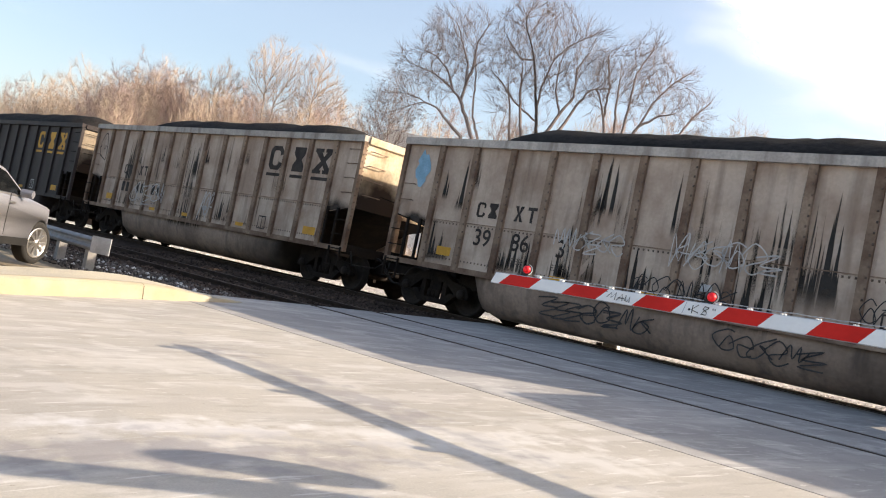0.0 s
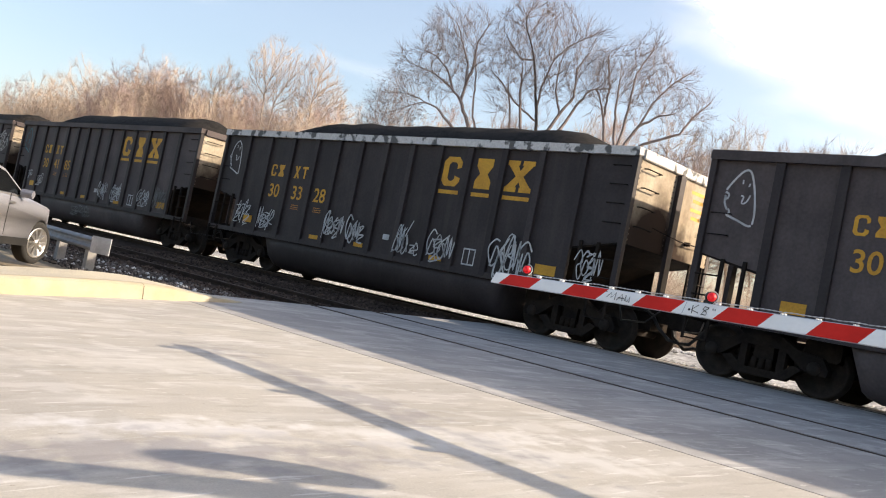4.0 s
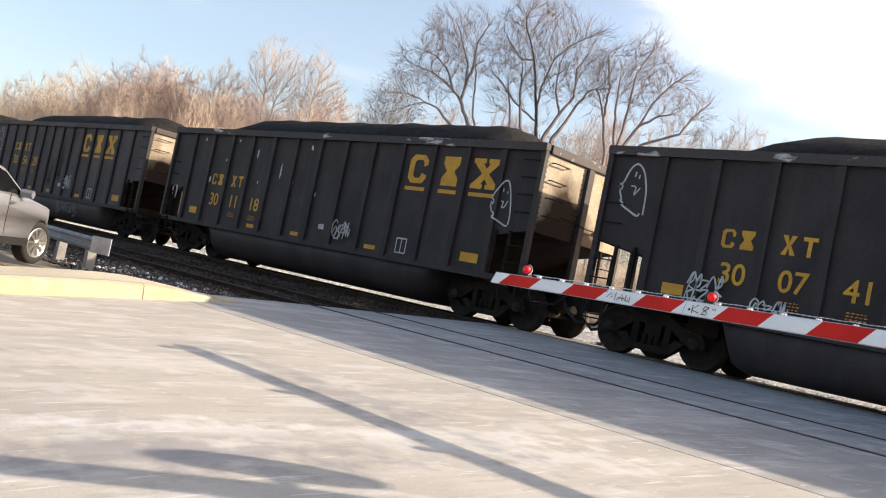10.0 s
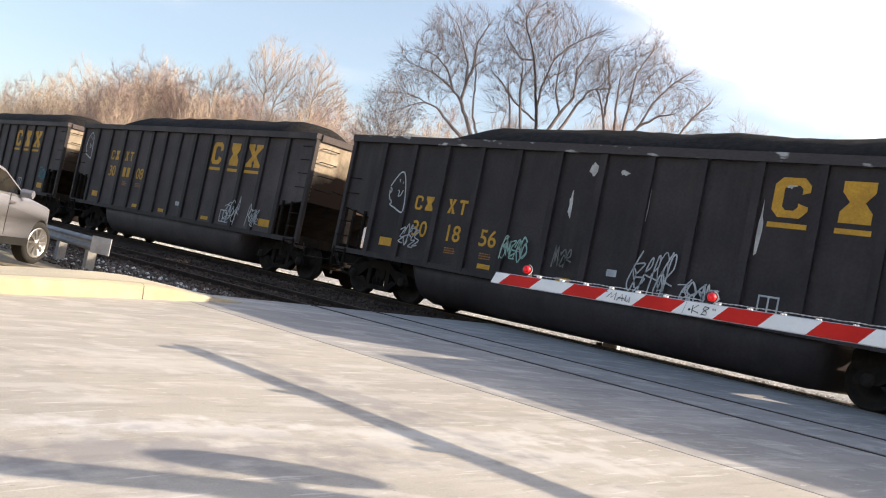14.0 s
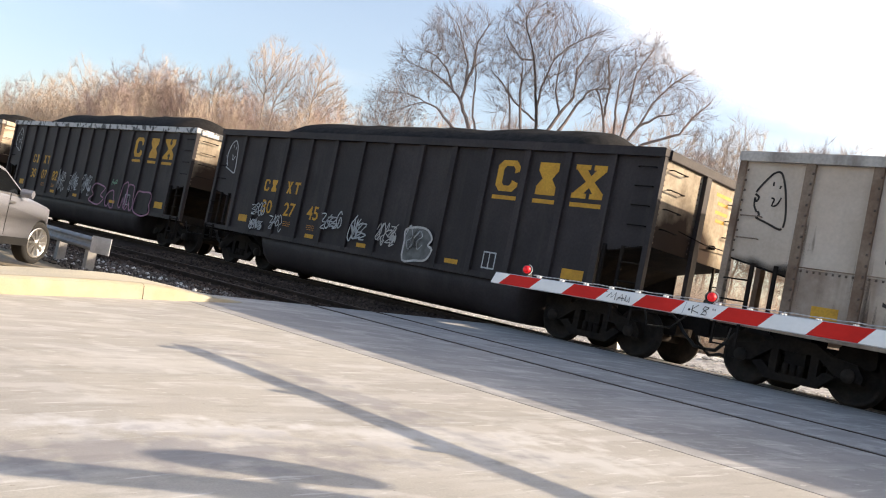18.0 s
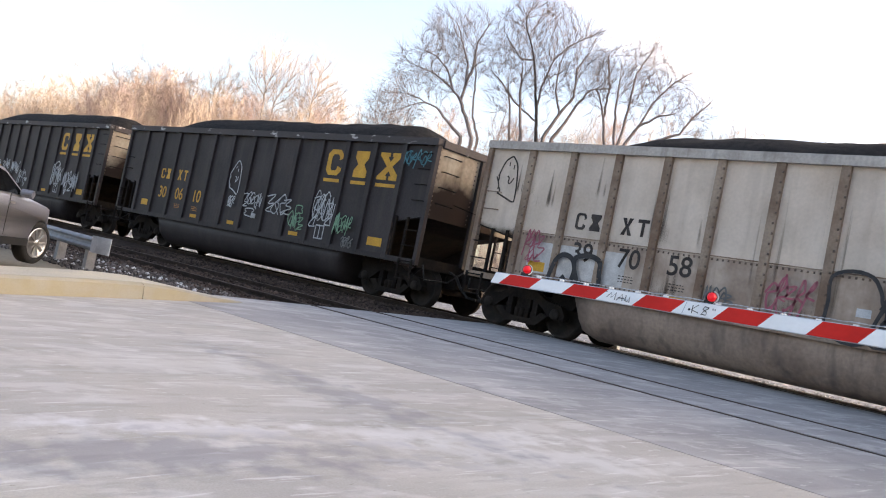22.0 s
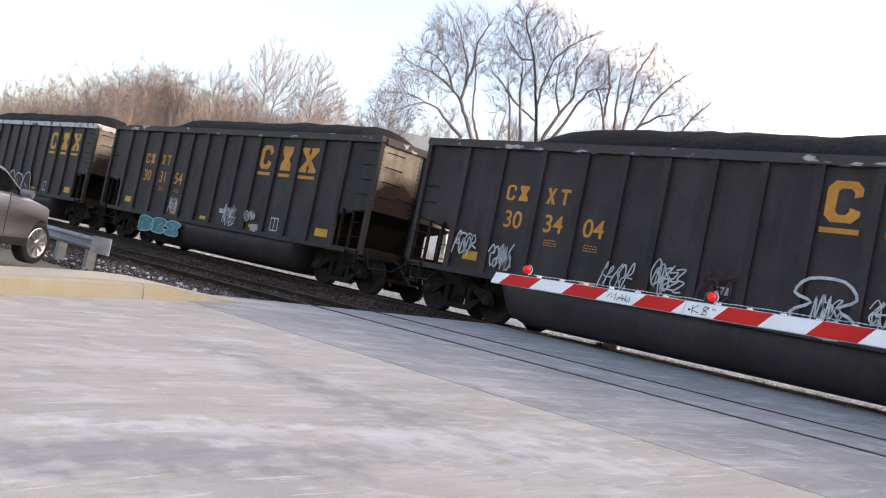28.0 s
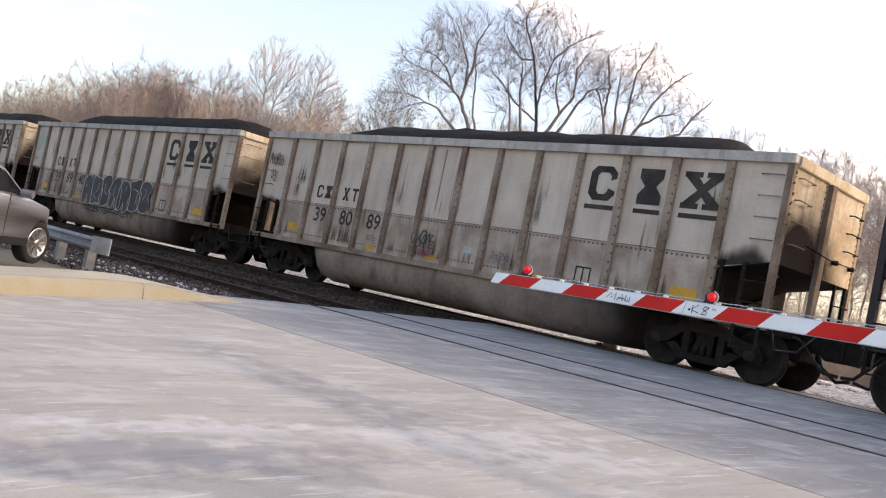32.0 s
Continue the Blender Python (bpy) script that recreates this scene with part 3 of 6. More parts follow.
def end_stencil(h):
    """Small painted lines high on the end sheet."""
    s = Shape()
    for z, w in ((3.36, 0.62), (3.20, 0.42), (3.02, 0.50), (2.86, 0.36)):
        s.add([(h + 0.003, 0.75 - w / 2, z), (h + 0.003, 0.75 + w / 2, z), (h + 0.003, 0.75 + w / 2, z + 0.07), (h + 0.003, 0.75 - w / 2, z + 0.07)], [(0, 1, 2, 3)])
    return s.mesh("end_stencil")


def coal_car(kind, paint, number, marks, chord=None, faded=False, extras=()):
    L, stakes = KINDS[kind]
    grey = paint in (GREY, GREY2)
    posts = [u - L / 2 for u in stakes]
    # charcoal cars get black posts too, which paints in the shade on them
    post_mat = RUST2 if paint is GREY2 else GREYRUST if grey else BLACK
    label = {GREY2: "rusty oil-stained grey steel coal gondola, heaped with coal", GREY: "weathered light grey steel coal gondola, rust-streaked, heaped with coal",
             BLACK: "faded black steel coal gondola with yellow markings and scrawls",
             CHAR: "charcoal grey steel coal gondola with yellow markings"}[paint]
    car = thing("coal_gondola", label, "railcar", "train of coal cars")
    h = L / 2
    edges = [-h + 0.06] + posts + [h - 0.06]
    for i, (a, b) in enumerate(zip(edges, edges[1:])):
        z0, w = (1.0, round(b - a, 3))
        end = i in (0, 13)
        if end:
            s = 1 if i == 0 else -1
            w2 = w / 2
            key = ("endpanel", kind, i)
            me = shared(key, lambda: Shape().prism([(-w2, 2.02 if s > 0 else 1.80), (w2, 1.80 if s > 0 else 2.02), (w2, 3.64), (-w2, 3.64)], 0, 0.012).mesh("side_panel"))
        else:
            me = shared(("panel", w, grey), lambda: side_panel(w, 1.965 if grey else z0, 3.64).mesh("side_panel"))
            if grey:
                lo = shared(("lowpanel", w), lambda: side_panel(w, z0, 1.961).mesh("lower_panel"))
                lp = part("lower_panel", lo, None, car, at=((a + b) / 2, -YP, 0))
                if not lo.materials:
                    lo.materials.append(None)
                lp.material_slots[0].link = "OBJECT"
                lp.material_slots[0].material = GREY2 if paint is GREY2 else GREYLOW
        ob = part("side_panel", me if me.users == 0 else me, None, car, at=((a + b) / 2, -YP, 0))
        if not me.materials:
            me.materials.append(None)
        ob.material_slots[0].link = "OBJECT"
        ob.material_slots[0].material = paint
    pm = shared(("post", grey), lambda: Shape().prism([(-0.075, 0.94), (0.075, 0.94), (0.075, 3.64), (-0.075, 3.64)], 0, 0.075).mesh("side_post"))
    for x in posts:
        ob = part("side_post", pm, None, car, at=(x, -YO, 0))
        if not pm.materials:
            pm.materials.append(None)
        ob.material_slots[0].link = "OBJECT"
        ob.material_slots[0].material = post_mat

    def coat(ob, m):
        if not ob.data.materials:
            ob.data.materials.append(None)
        ob.material_slots[0].link = "OBJECT"
        ob.material_slots[0].material = m
        return ob

    chord = chord or (CHORDG if grey else paint)
    coat(part("top_chord", shared(("chord", kind), lambda: Shape().box(-h - 0.02, -YO - 0.03, 3.635, h + 0.02, -YO + 0.14, 3.80, 0.02).mesh("top_chord")), None, car), chord)
    coat(part("top_chord", shared(("chord2", kind), lambda: Shape().box(-h - 0.02, YO - 0.14, 3.635, h + 0.02, YO + 0.03, 3.80, 0.02).mesh("top_chord")), None, car), chord)
    coat(part("side_sill", shared(("sill", kind), lambda: Shape().box(-h, -YO + 0.01, 0.90, h, -YO + 0.10, 1.02, 0.015).box(-h, YO - 0.1, 0.9, h, YO - 0.01, 1.02, 0.015).mesh("side_sill")), None, car), post_mat)
    coat(part("far_side", shared(("far", kind), lambda: Shape().box(-h + 1.15, YP - 0.012, 1.0, h - 1.15, YP, 3.64).prism([(-h + 0.06, 2.0), (-h + 1.15, 1.8), (-h + 1.15, 3.64), (-h + 0.06, 3.64)], YP - 0.012, YP).prism([(h - 1.15, 1.8), (h - 0.06, 2.0), (h - 0.06, 3.64), (h - 1.15, 3.64)], YP - 0.012, YP).mesh("far_side")), None, car), paint)

    def tub():
        prof = [(-1.50, 1.0), (-1.52, 0.72), (-1.44, 0.42), (-1.25, 0.22), (-0.95, 0.13), (0.95, 0.13), (1.25, 0.22), (1.44, 0.42), (1.52, 0.72), (1.50, 1.0)]
        x0, x1 = -h + 3.1, h - 3.0
        rings = [[(x, y * k, 1.0 - (1.0 - z) * q) for y, z in prof] for x, k, q in ((x0 - 0.30, 0.97, 0.25), (x0 - 0.12, 0.98, 0.93), (x0 + 0.10, 1, 1), (x1 - 0.10, 1, 1), (x1 + 0.12, 0.98, 0.93), (x1 + 0.30, 0.97, 0.25))]
        return Shape().loft(rings, True).mesh("bathtub")
    coat(part("bathtub", shared(("tub", kind), tub), None, car), GREYTUB if grey else paint)
    for s in (-1, 1):
        em = shared(("end", kind, s), lambda: Shape().box(min(s * h, s * (h - 0.012)), -YP, 2.0, max(s * h, s * (h - 0.012)), YP, 3.64).mesh("end_wall"))
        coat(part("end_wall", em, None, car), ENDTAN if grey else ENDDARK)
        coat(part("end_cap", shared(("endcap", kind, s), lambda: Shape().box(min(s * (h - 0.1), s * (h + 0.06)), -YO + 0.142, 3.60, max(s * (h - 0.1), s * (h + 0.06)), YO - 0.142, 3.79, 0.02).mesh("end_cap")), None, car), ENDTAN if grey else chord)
        coat(part("end_post", shared(("endpost", kind, s), lambda: Shape().box(min(s * h, s * (h + 0.09)), -0.16, 1.05, max(s * h, s * (h + 0.09)), 0.02, 3.60).mesh("end_post")), None, car), post_mat)
        if s > 0:
            tagged(coat(part("end_riveting", shared(("erv", kind), lambda: end_rivets(h)), None, car), RIVET), kind="stuff")
            part("brake_rod", shared(("rod", kind), lambda: brake_rod(h)), SOOT, car)
            if not grey:
                coat(part("end_stencil", shared(("est", kind), lambda: end_stencil(h)), None, car), marks)
        slope = [(h - 0.03, 2.035), (h - 1.15, 1.815), (h - 2.9, 0.95), (h - 2.9, 0.92), (h - 1.15, 1.775), (h - 0.03, 1.995)]
        coat(part("slope_sheet", shared(("slope", kind, s), lambda: Shape().prism([(s * u, z) for u, z in (slope[::-1] if s > 0 else slope)][::-1], -YP + 0.016, YP - 0.016).mesh("slope_sheet")), None, car), SOOT)
        for yy in (-1, 1):
            coat(part("corner_post", shared(("corner", kind, s, yy), lambda: Shape().box(min(s * (h - 0.10), s * (h + 0.01)), min(yy * YO, yy * (YO - 0.11)), 0.9, max(s * (h - 0.10), s * (h + 0.01)), max(yy * YO, yy * (YO - 0.11)), 3.64).mesh("corner_post")), None, car), post_mat)
        coat(part("end_sill", shared(("esill", kind, s), lambda: Shape().box(min(s * (h - 0.16), s * (h - 0.02)), -YO + 0.11, 0.86, max(s * (h - 0.16), s * (h - 0.02)), YO - 0.11, 1.10).box(min(s * (h - 1.2), s * (h - 0.16)), -0.35, 0.80, max(s * (h - 1.2), s * (h - 0.16)), 0.35, 1.0).mesh("end_sill")), None, car), SOOT)
        lad = Shape()
        for q in (0.50, 0.90):
            lad.box(min(s * (h - q), s * (h - q - 0.06)), -YO + 0.01, 1.02, max(s * (h - q), s * (h - q - 0.06)), -YO + 0.06, 1.95)
        for z in (0.55, 0.95, 1.30, 1.65):
            lad.tube([(s * (h - 0.1), -YO - 0.03, z), (s * (h - 0.53), -YO - 0.03, z)], 0.014, 6)
        for q in (0.1, 0.53):
            lad.box(min(s * (h - q), s * (h - q + 0.04)), -YO - 0.035, 0.53, max(s * (h - q), s * (h - q + 0.04)), -YO + 0.005, 1.0)
        part("ladder", shared(("lad", kind, s), lambda: lad.mesh("ladder")), post_mat if grey else SOOT, car)
        ga = shared(("grab", kind, s), lambda: Shape().tube([(s * (h - 0.16), -YP - 0.01, 0), (s * (h - 0.16), -YP - 0.07, 0), (s * (h - 0.52), -YP - 0.07, 0), (s * (h - 0.52), -YP - 0.01, 0)], 0.011, 5).mesh("grab_iron"))
        ge = shared(("grabe", kind, s), lambda: Shape().tube([(s * (h + 0.005), -1.35, 0), (s * (h + 0.09), -1.35, 0), (s * (h + 0.09), -0.85, 0), (s * (h + 0.005), -0.85, 0)], 0.013, 5).mesh("grab_iron"))
        for z in (2.35, 2.72, 3.08, 3.44):
            if s > 0 or z < 3.0:
                coat(part("grab_iron", ga, None, car, at=(0, 0, z)), post_mat if grey else SOOT)
            if s > 0:
                coat(part("grab_iron", ge, None, car, at=(0, 0, z)), post_mat if grey else SOOT)
        cp = Shape().box(min(s * (h - 0.1), s * (h + 0.42)), -0.11, 0.70, max(s * (h - 0.1), s * (h + 0.42)), 0.11, 1.0, 0.03)
        cp.box(min(s * (h - 0.3), s * (h + 0.12)), -0.30, 0.52, max(s * (h - 0.3), s * (h + 0.12)), 0.30, 0.84, 0.03)
        cp.box(min(s * (h + 0.40), s * (h + 0.76)), -0.16, 0.62, max(s * (h + 0.40), s * (h + 0.76)), 0.16 if s > 0 else 0.10, 1.04, 0.06)
        part("coupler", shared(("coupler", kind, s), lambda: cp.mesh("coupler")), SOOT, car)
        hose = Shape().tube([(s * (h + 0.1), -0.3, 0.85), (s * (h + 0.3), -0.32, 0.62), (s * (h + 0.52), -0.25, 0.42), (s * (h + 0.74), -0.18, 0.40)], 0.034, 6)
        hose.tube([(s * (h - 0.5), -0.45, 0.92), (s * (h + 0.05), -0.42, 0.90), (s * (h + 0.12), -0.3, 0.82)], 0.03, 6)
        hose.tube([(s * (h + 0.02), -1.35, 0.95), (s * (h + 0.10), -1.3, 0.62), (s * (h + 0.16), -0.6, 0.66), (s * (h + 0.30), -0.2, 1.02)], 0.018, 6)
        hose.tube([(s * (h + 0.04), 0.5, 0.9), (s * (h + 0.2), 0.45, 0.5), (s * (h + 0.5), 0.4, 0.30), (s * (h + 0.74), 0.36, 0.36)], 0.034, 6)
        part("brake_hose", shared(("hose", kind, s), lambda: hose.mesh("brake_hose")), DARKPL, car)
        rig = Shape().tube([(s * (h - 0.35), -0.55, 0.62), (s * (h - 2.2), -0.55, 0.55)], 0.035, 6).box(min(s * (h - 2.35), s * (h - 0.2)), -0.33, 0.52, max(s * (h - 2.35), s * (h - 0.2)), 0.33, 0.80)
        rig.box(min(s * (h - 2.5), s * (h - 1.9)), -0.95, 0.60, max(s * (h - 2.5), s * (h - 1.9)), -0.45, 0.92, 0.05)
        part("brake_rigging", shared(("rig", kind, s), lambda: rig.mesh("brake_rigging")), SOOT, car)
        truck_parts(car, s * (h - 1.27), grey)

    if grey:
        def rivets():
            s = Shape()
            for a, b2 in zip(posts, posts[1:]):
                for zr in (1.93, 1.16):
                    for q in range(9):
                        x = a + 0.12 + (b2 - a - 0.24) * q / 8
                        s.add([(x - 0.018, 0, zr - 0.018), (x + 0.018, 0, zr - 0.018), (x + 0.018, 0, zr + 0.018), (x - 0.018, 0, zr + 0.018), (x, -0.014, zr)], [(0, 1, 4), (1, 2, 4), (2, 3, 4), (3, 0, 4)])
            for a in [-h + 0.10] + posts + [h + 0.01]:
                for q in range(15):
                    x, zr = a + (0.045 if q % 2 else 0.06), 1.1 + 0.17 * q
                    s.add([(x - 0.018, -0.07, zr - 0.019), (x + 0.018, -0.07, zr - 0.019), (x + 0.018, -0.07, zr + 0.019), (x - 0.018, -0.07, zr + 0.019), (x, -0.09, zr)], [(0, 1, 4), (1, 2, 4), (2, 3, 4), (3, 0, 4)])
            return s.mesh("riveting")
        tagged(coat(part("riveting", shared(("rivets", kind), rivets), None, car, at=(0, -YP - 0.002, 0)), RIVET), kind="stuff")
        coat(part("sheet_seam", shared(("seam", kind), lambda: Shape().box(posts[0], -0.008, 1.975, posts[-1], 0.0, 1.995).mesh("sheet_seam")), None, car, at=(0, -YP - 0.001, 0)), GREYRUST)
    # markings
    y = -YP - 0.009
    ink = INK if grey else marks
    c0 = 9 if kind == "long" else 8
    k = 1.0 if kind == "long" else 0.92
    for j, mk in enumerate((ring_mark, waist_mark, saltire_mark)):
        x = (posts[c0 + j] + posts[c0 + j + 1]) / 2
        w = (0.60, 0.50, 0.72)[j] * k
        coat(part("emblem", shared(("emb", j, k), lambda: mk(w, 0.66, 0.17).mesh("emblem")), None, car, at=(x + (0.06 if kind == "long" else -0.04), y, 3.08)), ink)
        coat(part("underline", shared(("und", j, k), lambda: plate(w + 0.06, 0.085).mesh("underline")), None, car, at=(x + (0.06 if kind == "long" else -0.04), y, 2.62)), ink)
    low = kind == "long" or number[0] == "39"
    nx, nz = (0.07 if kind == "long" else 0.0, 1.555 if low else 2.02)
    for j in (0, 1):
        x = (posts[1 + j] + posts[2 + j]) / 2
        for q, mk in zip((-0.19, 0.19), ((ring_mark, waist_mark), (saltire_mark, post_mark))[j]):
            coat(part("stencil_block", shared(("blk", mk), lambda: (mk(0.24, 0.32, 0.06, False) if mk is saltire_mark else mk(0.24, 0.32, 0.065)).mesh("stencil_block")), None, car, at=(x + q * 0.9 + nx, y, 2.31 if low else 2.74)), ink)
    for j, s in enumerate(number):
        x = (posts[1 + j] + posts[2 + j]) / 2
        if s:
            coat(part("number", shared(("num", s), lambda: text_mesh(s, 0.50)), None, car, at=(x + nx, y, nz)), ink)
        else:
            coat(part("number", shared("numbar", lambda: twin_bars(0.5, 0.32, 0.2).mesh("number")), None, car, at=(x + nx, y, nz + 0.17)), ink)
        if j:
            tagged(coat(part("stencil_note", shared("lines", stencil_rows), None, car, at=(x + nx, y, nz - 0.22)), ORANGE if not grey else ink), kind="stuff")
    mid = [(a + b) / 2 for a, b in zip(posts, posts[1:])]
    for x, w, hh, z in ((mid[0] + 0.08, 0.42, 0.19, 1.32), (mid[3] + 0.1, 0.36, 0.10, 1.13), (mid[5] + 0.08, 0.34, 0.10, 1.13), (mid[8] - 0.02, 0.40, 0.10, 1.13), (mid[11] + 0.06, 0.52, 0.20, 1.27)):
        coat(part("reflector", shared(("rf", w), lambda: plate(w, hh).mesh("reflector")), None, car, at=(x, y, z)), YELLOW)
    fr = Shape()
    for a, b, c, d in ((-0.18, -0.18, 0.18, -0.15), (-0.18, 0.15, 0.18, 0.18), (-0.18, -0.15, -0.15, 0.15), (0.15, -0.15, 0.18, 0.15), (-0.015, -0.15, 0.015, 0.15)):
        fr.add([(a, 0, b), (c, 0, b), (c, 0, d), (a, 0, d)], [(0, 1, 2, 3)])
    coat(part("stencil_frame", shared("fr", lambda: fr.mesh("stencil_frame")), None, car, at=(mid[9], y, 1.28)), INK if grey else CHALK)
    coat(part("placard", shared("plac", lambda: plate(0.22, 0.13).mesh("placard")), None, car, at=(mid[6] + 0.1, y, 1.42)), CHALK)
    if grey:
        # rust and grime that has run down over every grey car
        rr = random.Random(len(CARS) * 7 + 3)
        more = []
        for q in range(16 if paint is GREY2 else 11):
            hh = rr.choice((0.8, 1.2, 1.6))
            more.append(("run", rr.uniform(0.8, L - 0.8), 3.6 - hh / 2 - rr.uniform(0, 0.4), rr.choice((0.3, 0.5, 0.8)), hh, rr.choice((RUNB, RUNK) if paint is GREY2 else (RUNB,))))
        # strips that darken the sheet along both edges of every post
        for u in stakes:
            hh = rr.choice((1.6, 2.2, 2.6))
            more.append(("run", u + rr.uniform(-0.05, 0.05), 3.62 - hh / 2, rr.choice((0.4, 0.5)), hh, RUNB))
        for q in range(13):
            hh = rr.choice((0.6, 0.9))
            more.append(("run", rr.uniform(0.8, L - 0.8), 1.05 + hh / 2, rr.choice((0.7, 1.0)), hh, rr.choice((RUNB, RUNK) if paint is GREY2 else (RUNB,))))
        more += [("film", L - 0.62, 0.5), ("film", 0.60, 0.3)]
        more = [e for e in more if e[0] == "film" or e[5] is RUNB or not stakes[c0] - 0.4 < e[1] < stakes[c0 + 3] + 0.3]
        extras = list(extras) + [e for e in more if e[0] == "film" or -0.1 < e[2] - e[4] / 2 - 1.0 or 1.2 < e[1] < L - 1.2]
    for e in extras:
        what, x, z, *rest = e
        if what == "film":
            w2, up = 0.52, 1 if x < 2 else -1
            fm = shared(("film", up, z), lambda: Shape().add([(-w2, 0, 2.0 if up > 0 else 1.81), (w2, 0, 1.81 if up > 0 else 2.0), (w2, 0, 2.0 + z), (-w2, 0, 2.0 + z)], [(0, 1, 2, 3)]).mesh("soot_film"))
            coat(part("soot_film", fm, None, car, at=(x - h, -YP - 0.004, 0)), FOG)
        elif what == "head":
            coat(part("chalk_outline", shared(("head", rest[0] % 4), lambda: head_outline(rest[0] % 4).mesh("chalk_outline")), None, car, at=(x - h, y if x < 1 else -YO - 0.006, z)), rest[1])
        elif what == "tag":
            seed, w, hh, n, wd, m = rest
            zz = y
            if z < 0.95:
                zz = -1.545
            tagged(coat(part("scrawl", tag_mesh(seed, w, hh, n, wd).mesh("scrawl"), None, car, at=(x - h, -YO - 0.006 if z >= 0.95 else zz, z)), m), kind="stuff")
        elif what == "block":
            w, hh, n, fill, line, seed, bold = rest
            rr = random.Random(seed)
            for k in range(n):
                cw = w / n
                knots = [(cw * 0.58 * (a + rr.uniform(-0.16, 0.16)), hh / 2 * (b + rr.uniform(-0.14, 0.14))) for a, b in rr.choice((((-0.8, -0.95), (0.1, -1.02), (0.85, -0.8), (1, -0.2), (0.75, 0.1), (0.95, 0.55), (0.6, 0.95), (-0.2, 1), (-0.85, 0.9), (-0.9, 0)),
                                                                                                                                        ((-0.95, -0.9), (-0.3, -1), (0, -0.35), (0.35, -1), (1, -0.9), (0.9, 0.2), (0.55, 0.95), (-0.1, 1.02), (-0.75, 0.8), (-0.95, 0)),
                                                                                                                                        ((-0.55, -0.95), (0.5, -0.95), (0.95, -0.3), (0.55, 0.05), (0.95, 0.5), (0.5, 1), (-0.5, 0.95), (-1, 0.4), (-0.55, 0), (-1, -0.45))))]
                edge = smooth(knots, True, 3)
                at = Vector((x - h - w / 2 + (k + 0.5) * cw, -YO - 0.006 - 0.0012 * (k % 3), z + rr.uniform(-0.05, 0.05)))
                if fill is None:
                    coat(part("sprayed_outline", ribbon(edge, bold, True).mesh("sprayed_outline"), None, car, at=at), line)
                    continue
                sign = coat(part("painted_sign", Shape().add([(a, 0, b) for a, b in edge], [tuple(range(len(edge)))]).mesh("painted_sign"), None, car, at=at), fill)
                if line:
                    part("outline", ribbon(edge, bold, True).mesh("outline"), line, sign, at=(0, -0.004, 0))
                    part("outline", ribbon(smooth([(cw * rr.uniform(-0.3, 0.3), hh * q + rr.uniform(-0.1, 0.1) * hh) for q in (0.28, 0.08, -0.1, -0.28)][:rr.choice((2, 3, 4))]), bold * 0.8).mesh("outline"), line, sign, at=(0, -0.005, 0))
        elif what == "run":
            w, hh, m = rest
            coat(part("oil_run", shared(("run", round(w, 1), round(hh, 1)), lambda: plate(w, hh).mesh("oil_run")), None, car, at=(x - h, -YP - 0.005, z)), m)
        elif what == "word":
            word, size, m = rest
            coat(part("sprayed_word", text_mesh(word, size), None, car, at=(x - h, -YO - 0.006, z - 0.3 * size)), m)
        elif what == "bar":
            w, hh, m = rest
            coat(part("painted_bar", plate(w, hh).mesh("painted_bar"), None, car, at=(x - h, y + 0.002 if m is PALESPRAY else y - 0.003, z)), m)
        elif what == "patch":
            w, hh, m = rest
            coat(part("bare_patch", tag_patch(int(x * 100), w, hh).mesh("bare_patch"), None, car, at=(x - h, y + 0.002 if m is PALESPRAY else y - 0.004 - 0.002 * (int(x * 10) % 3), z)), m)
    return car, L


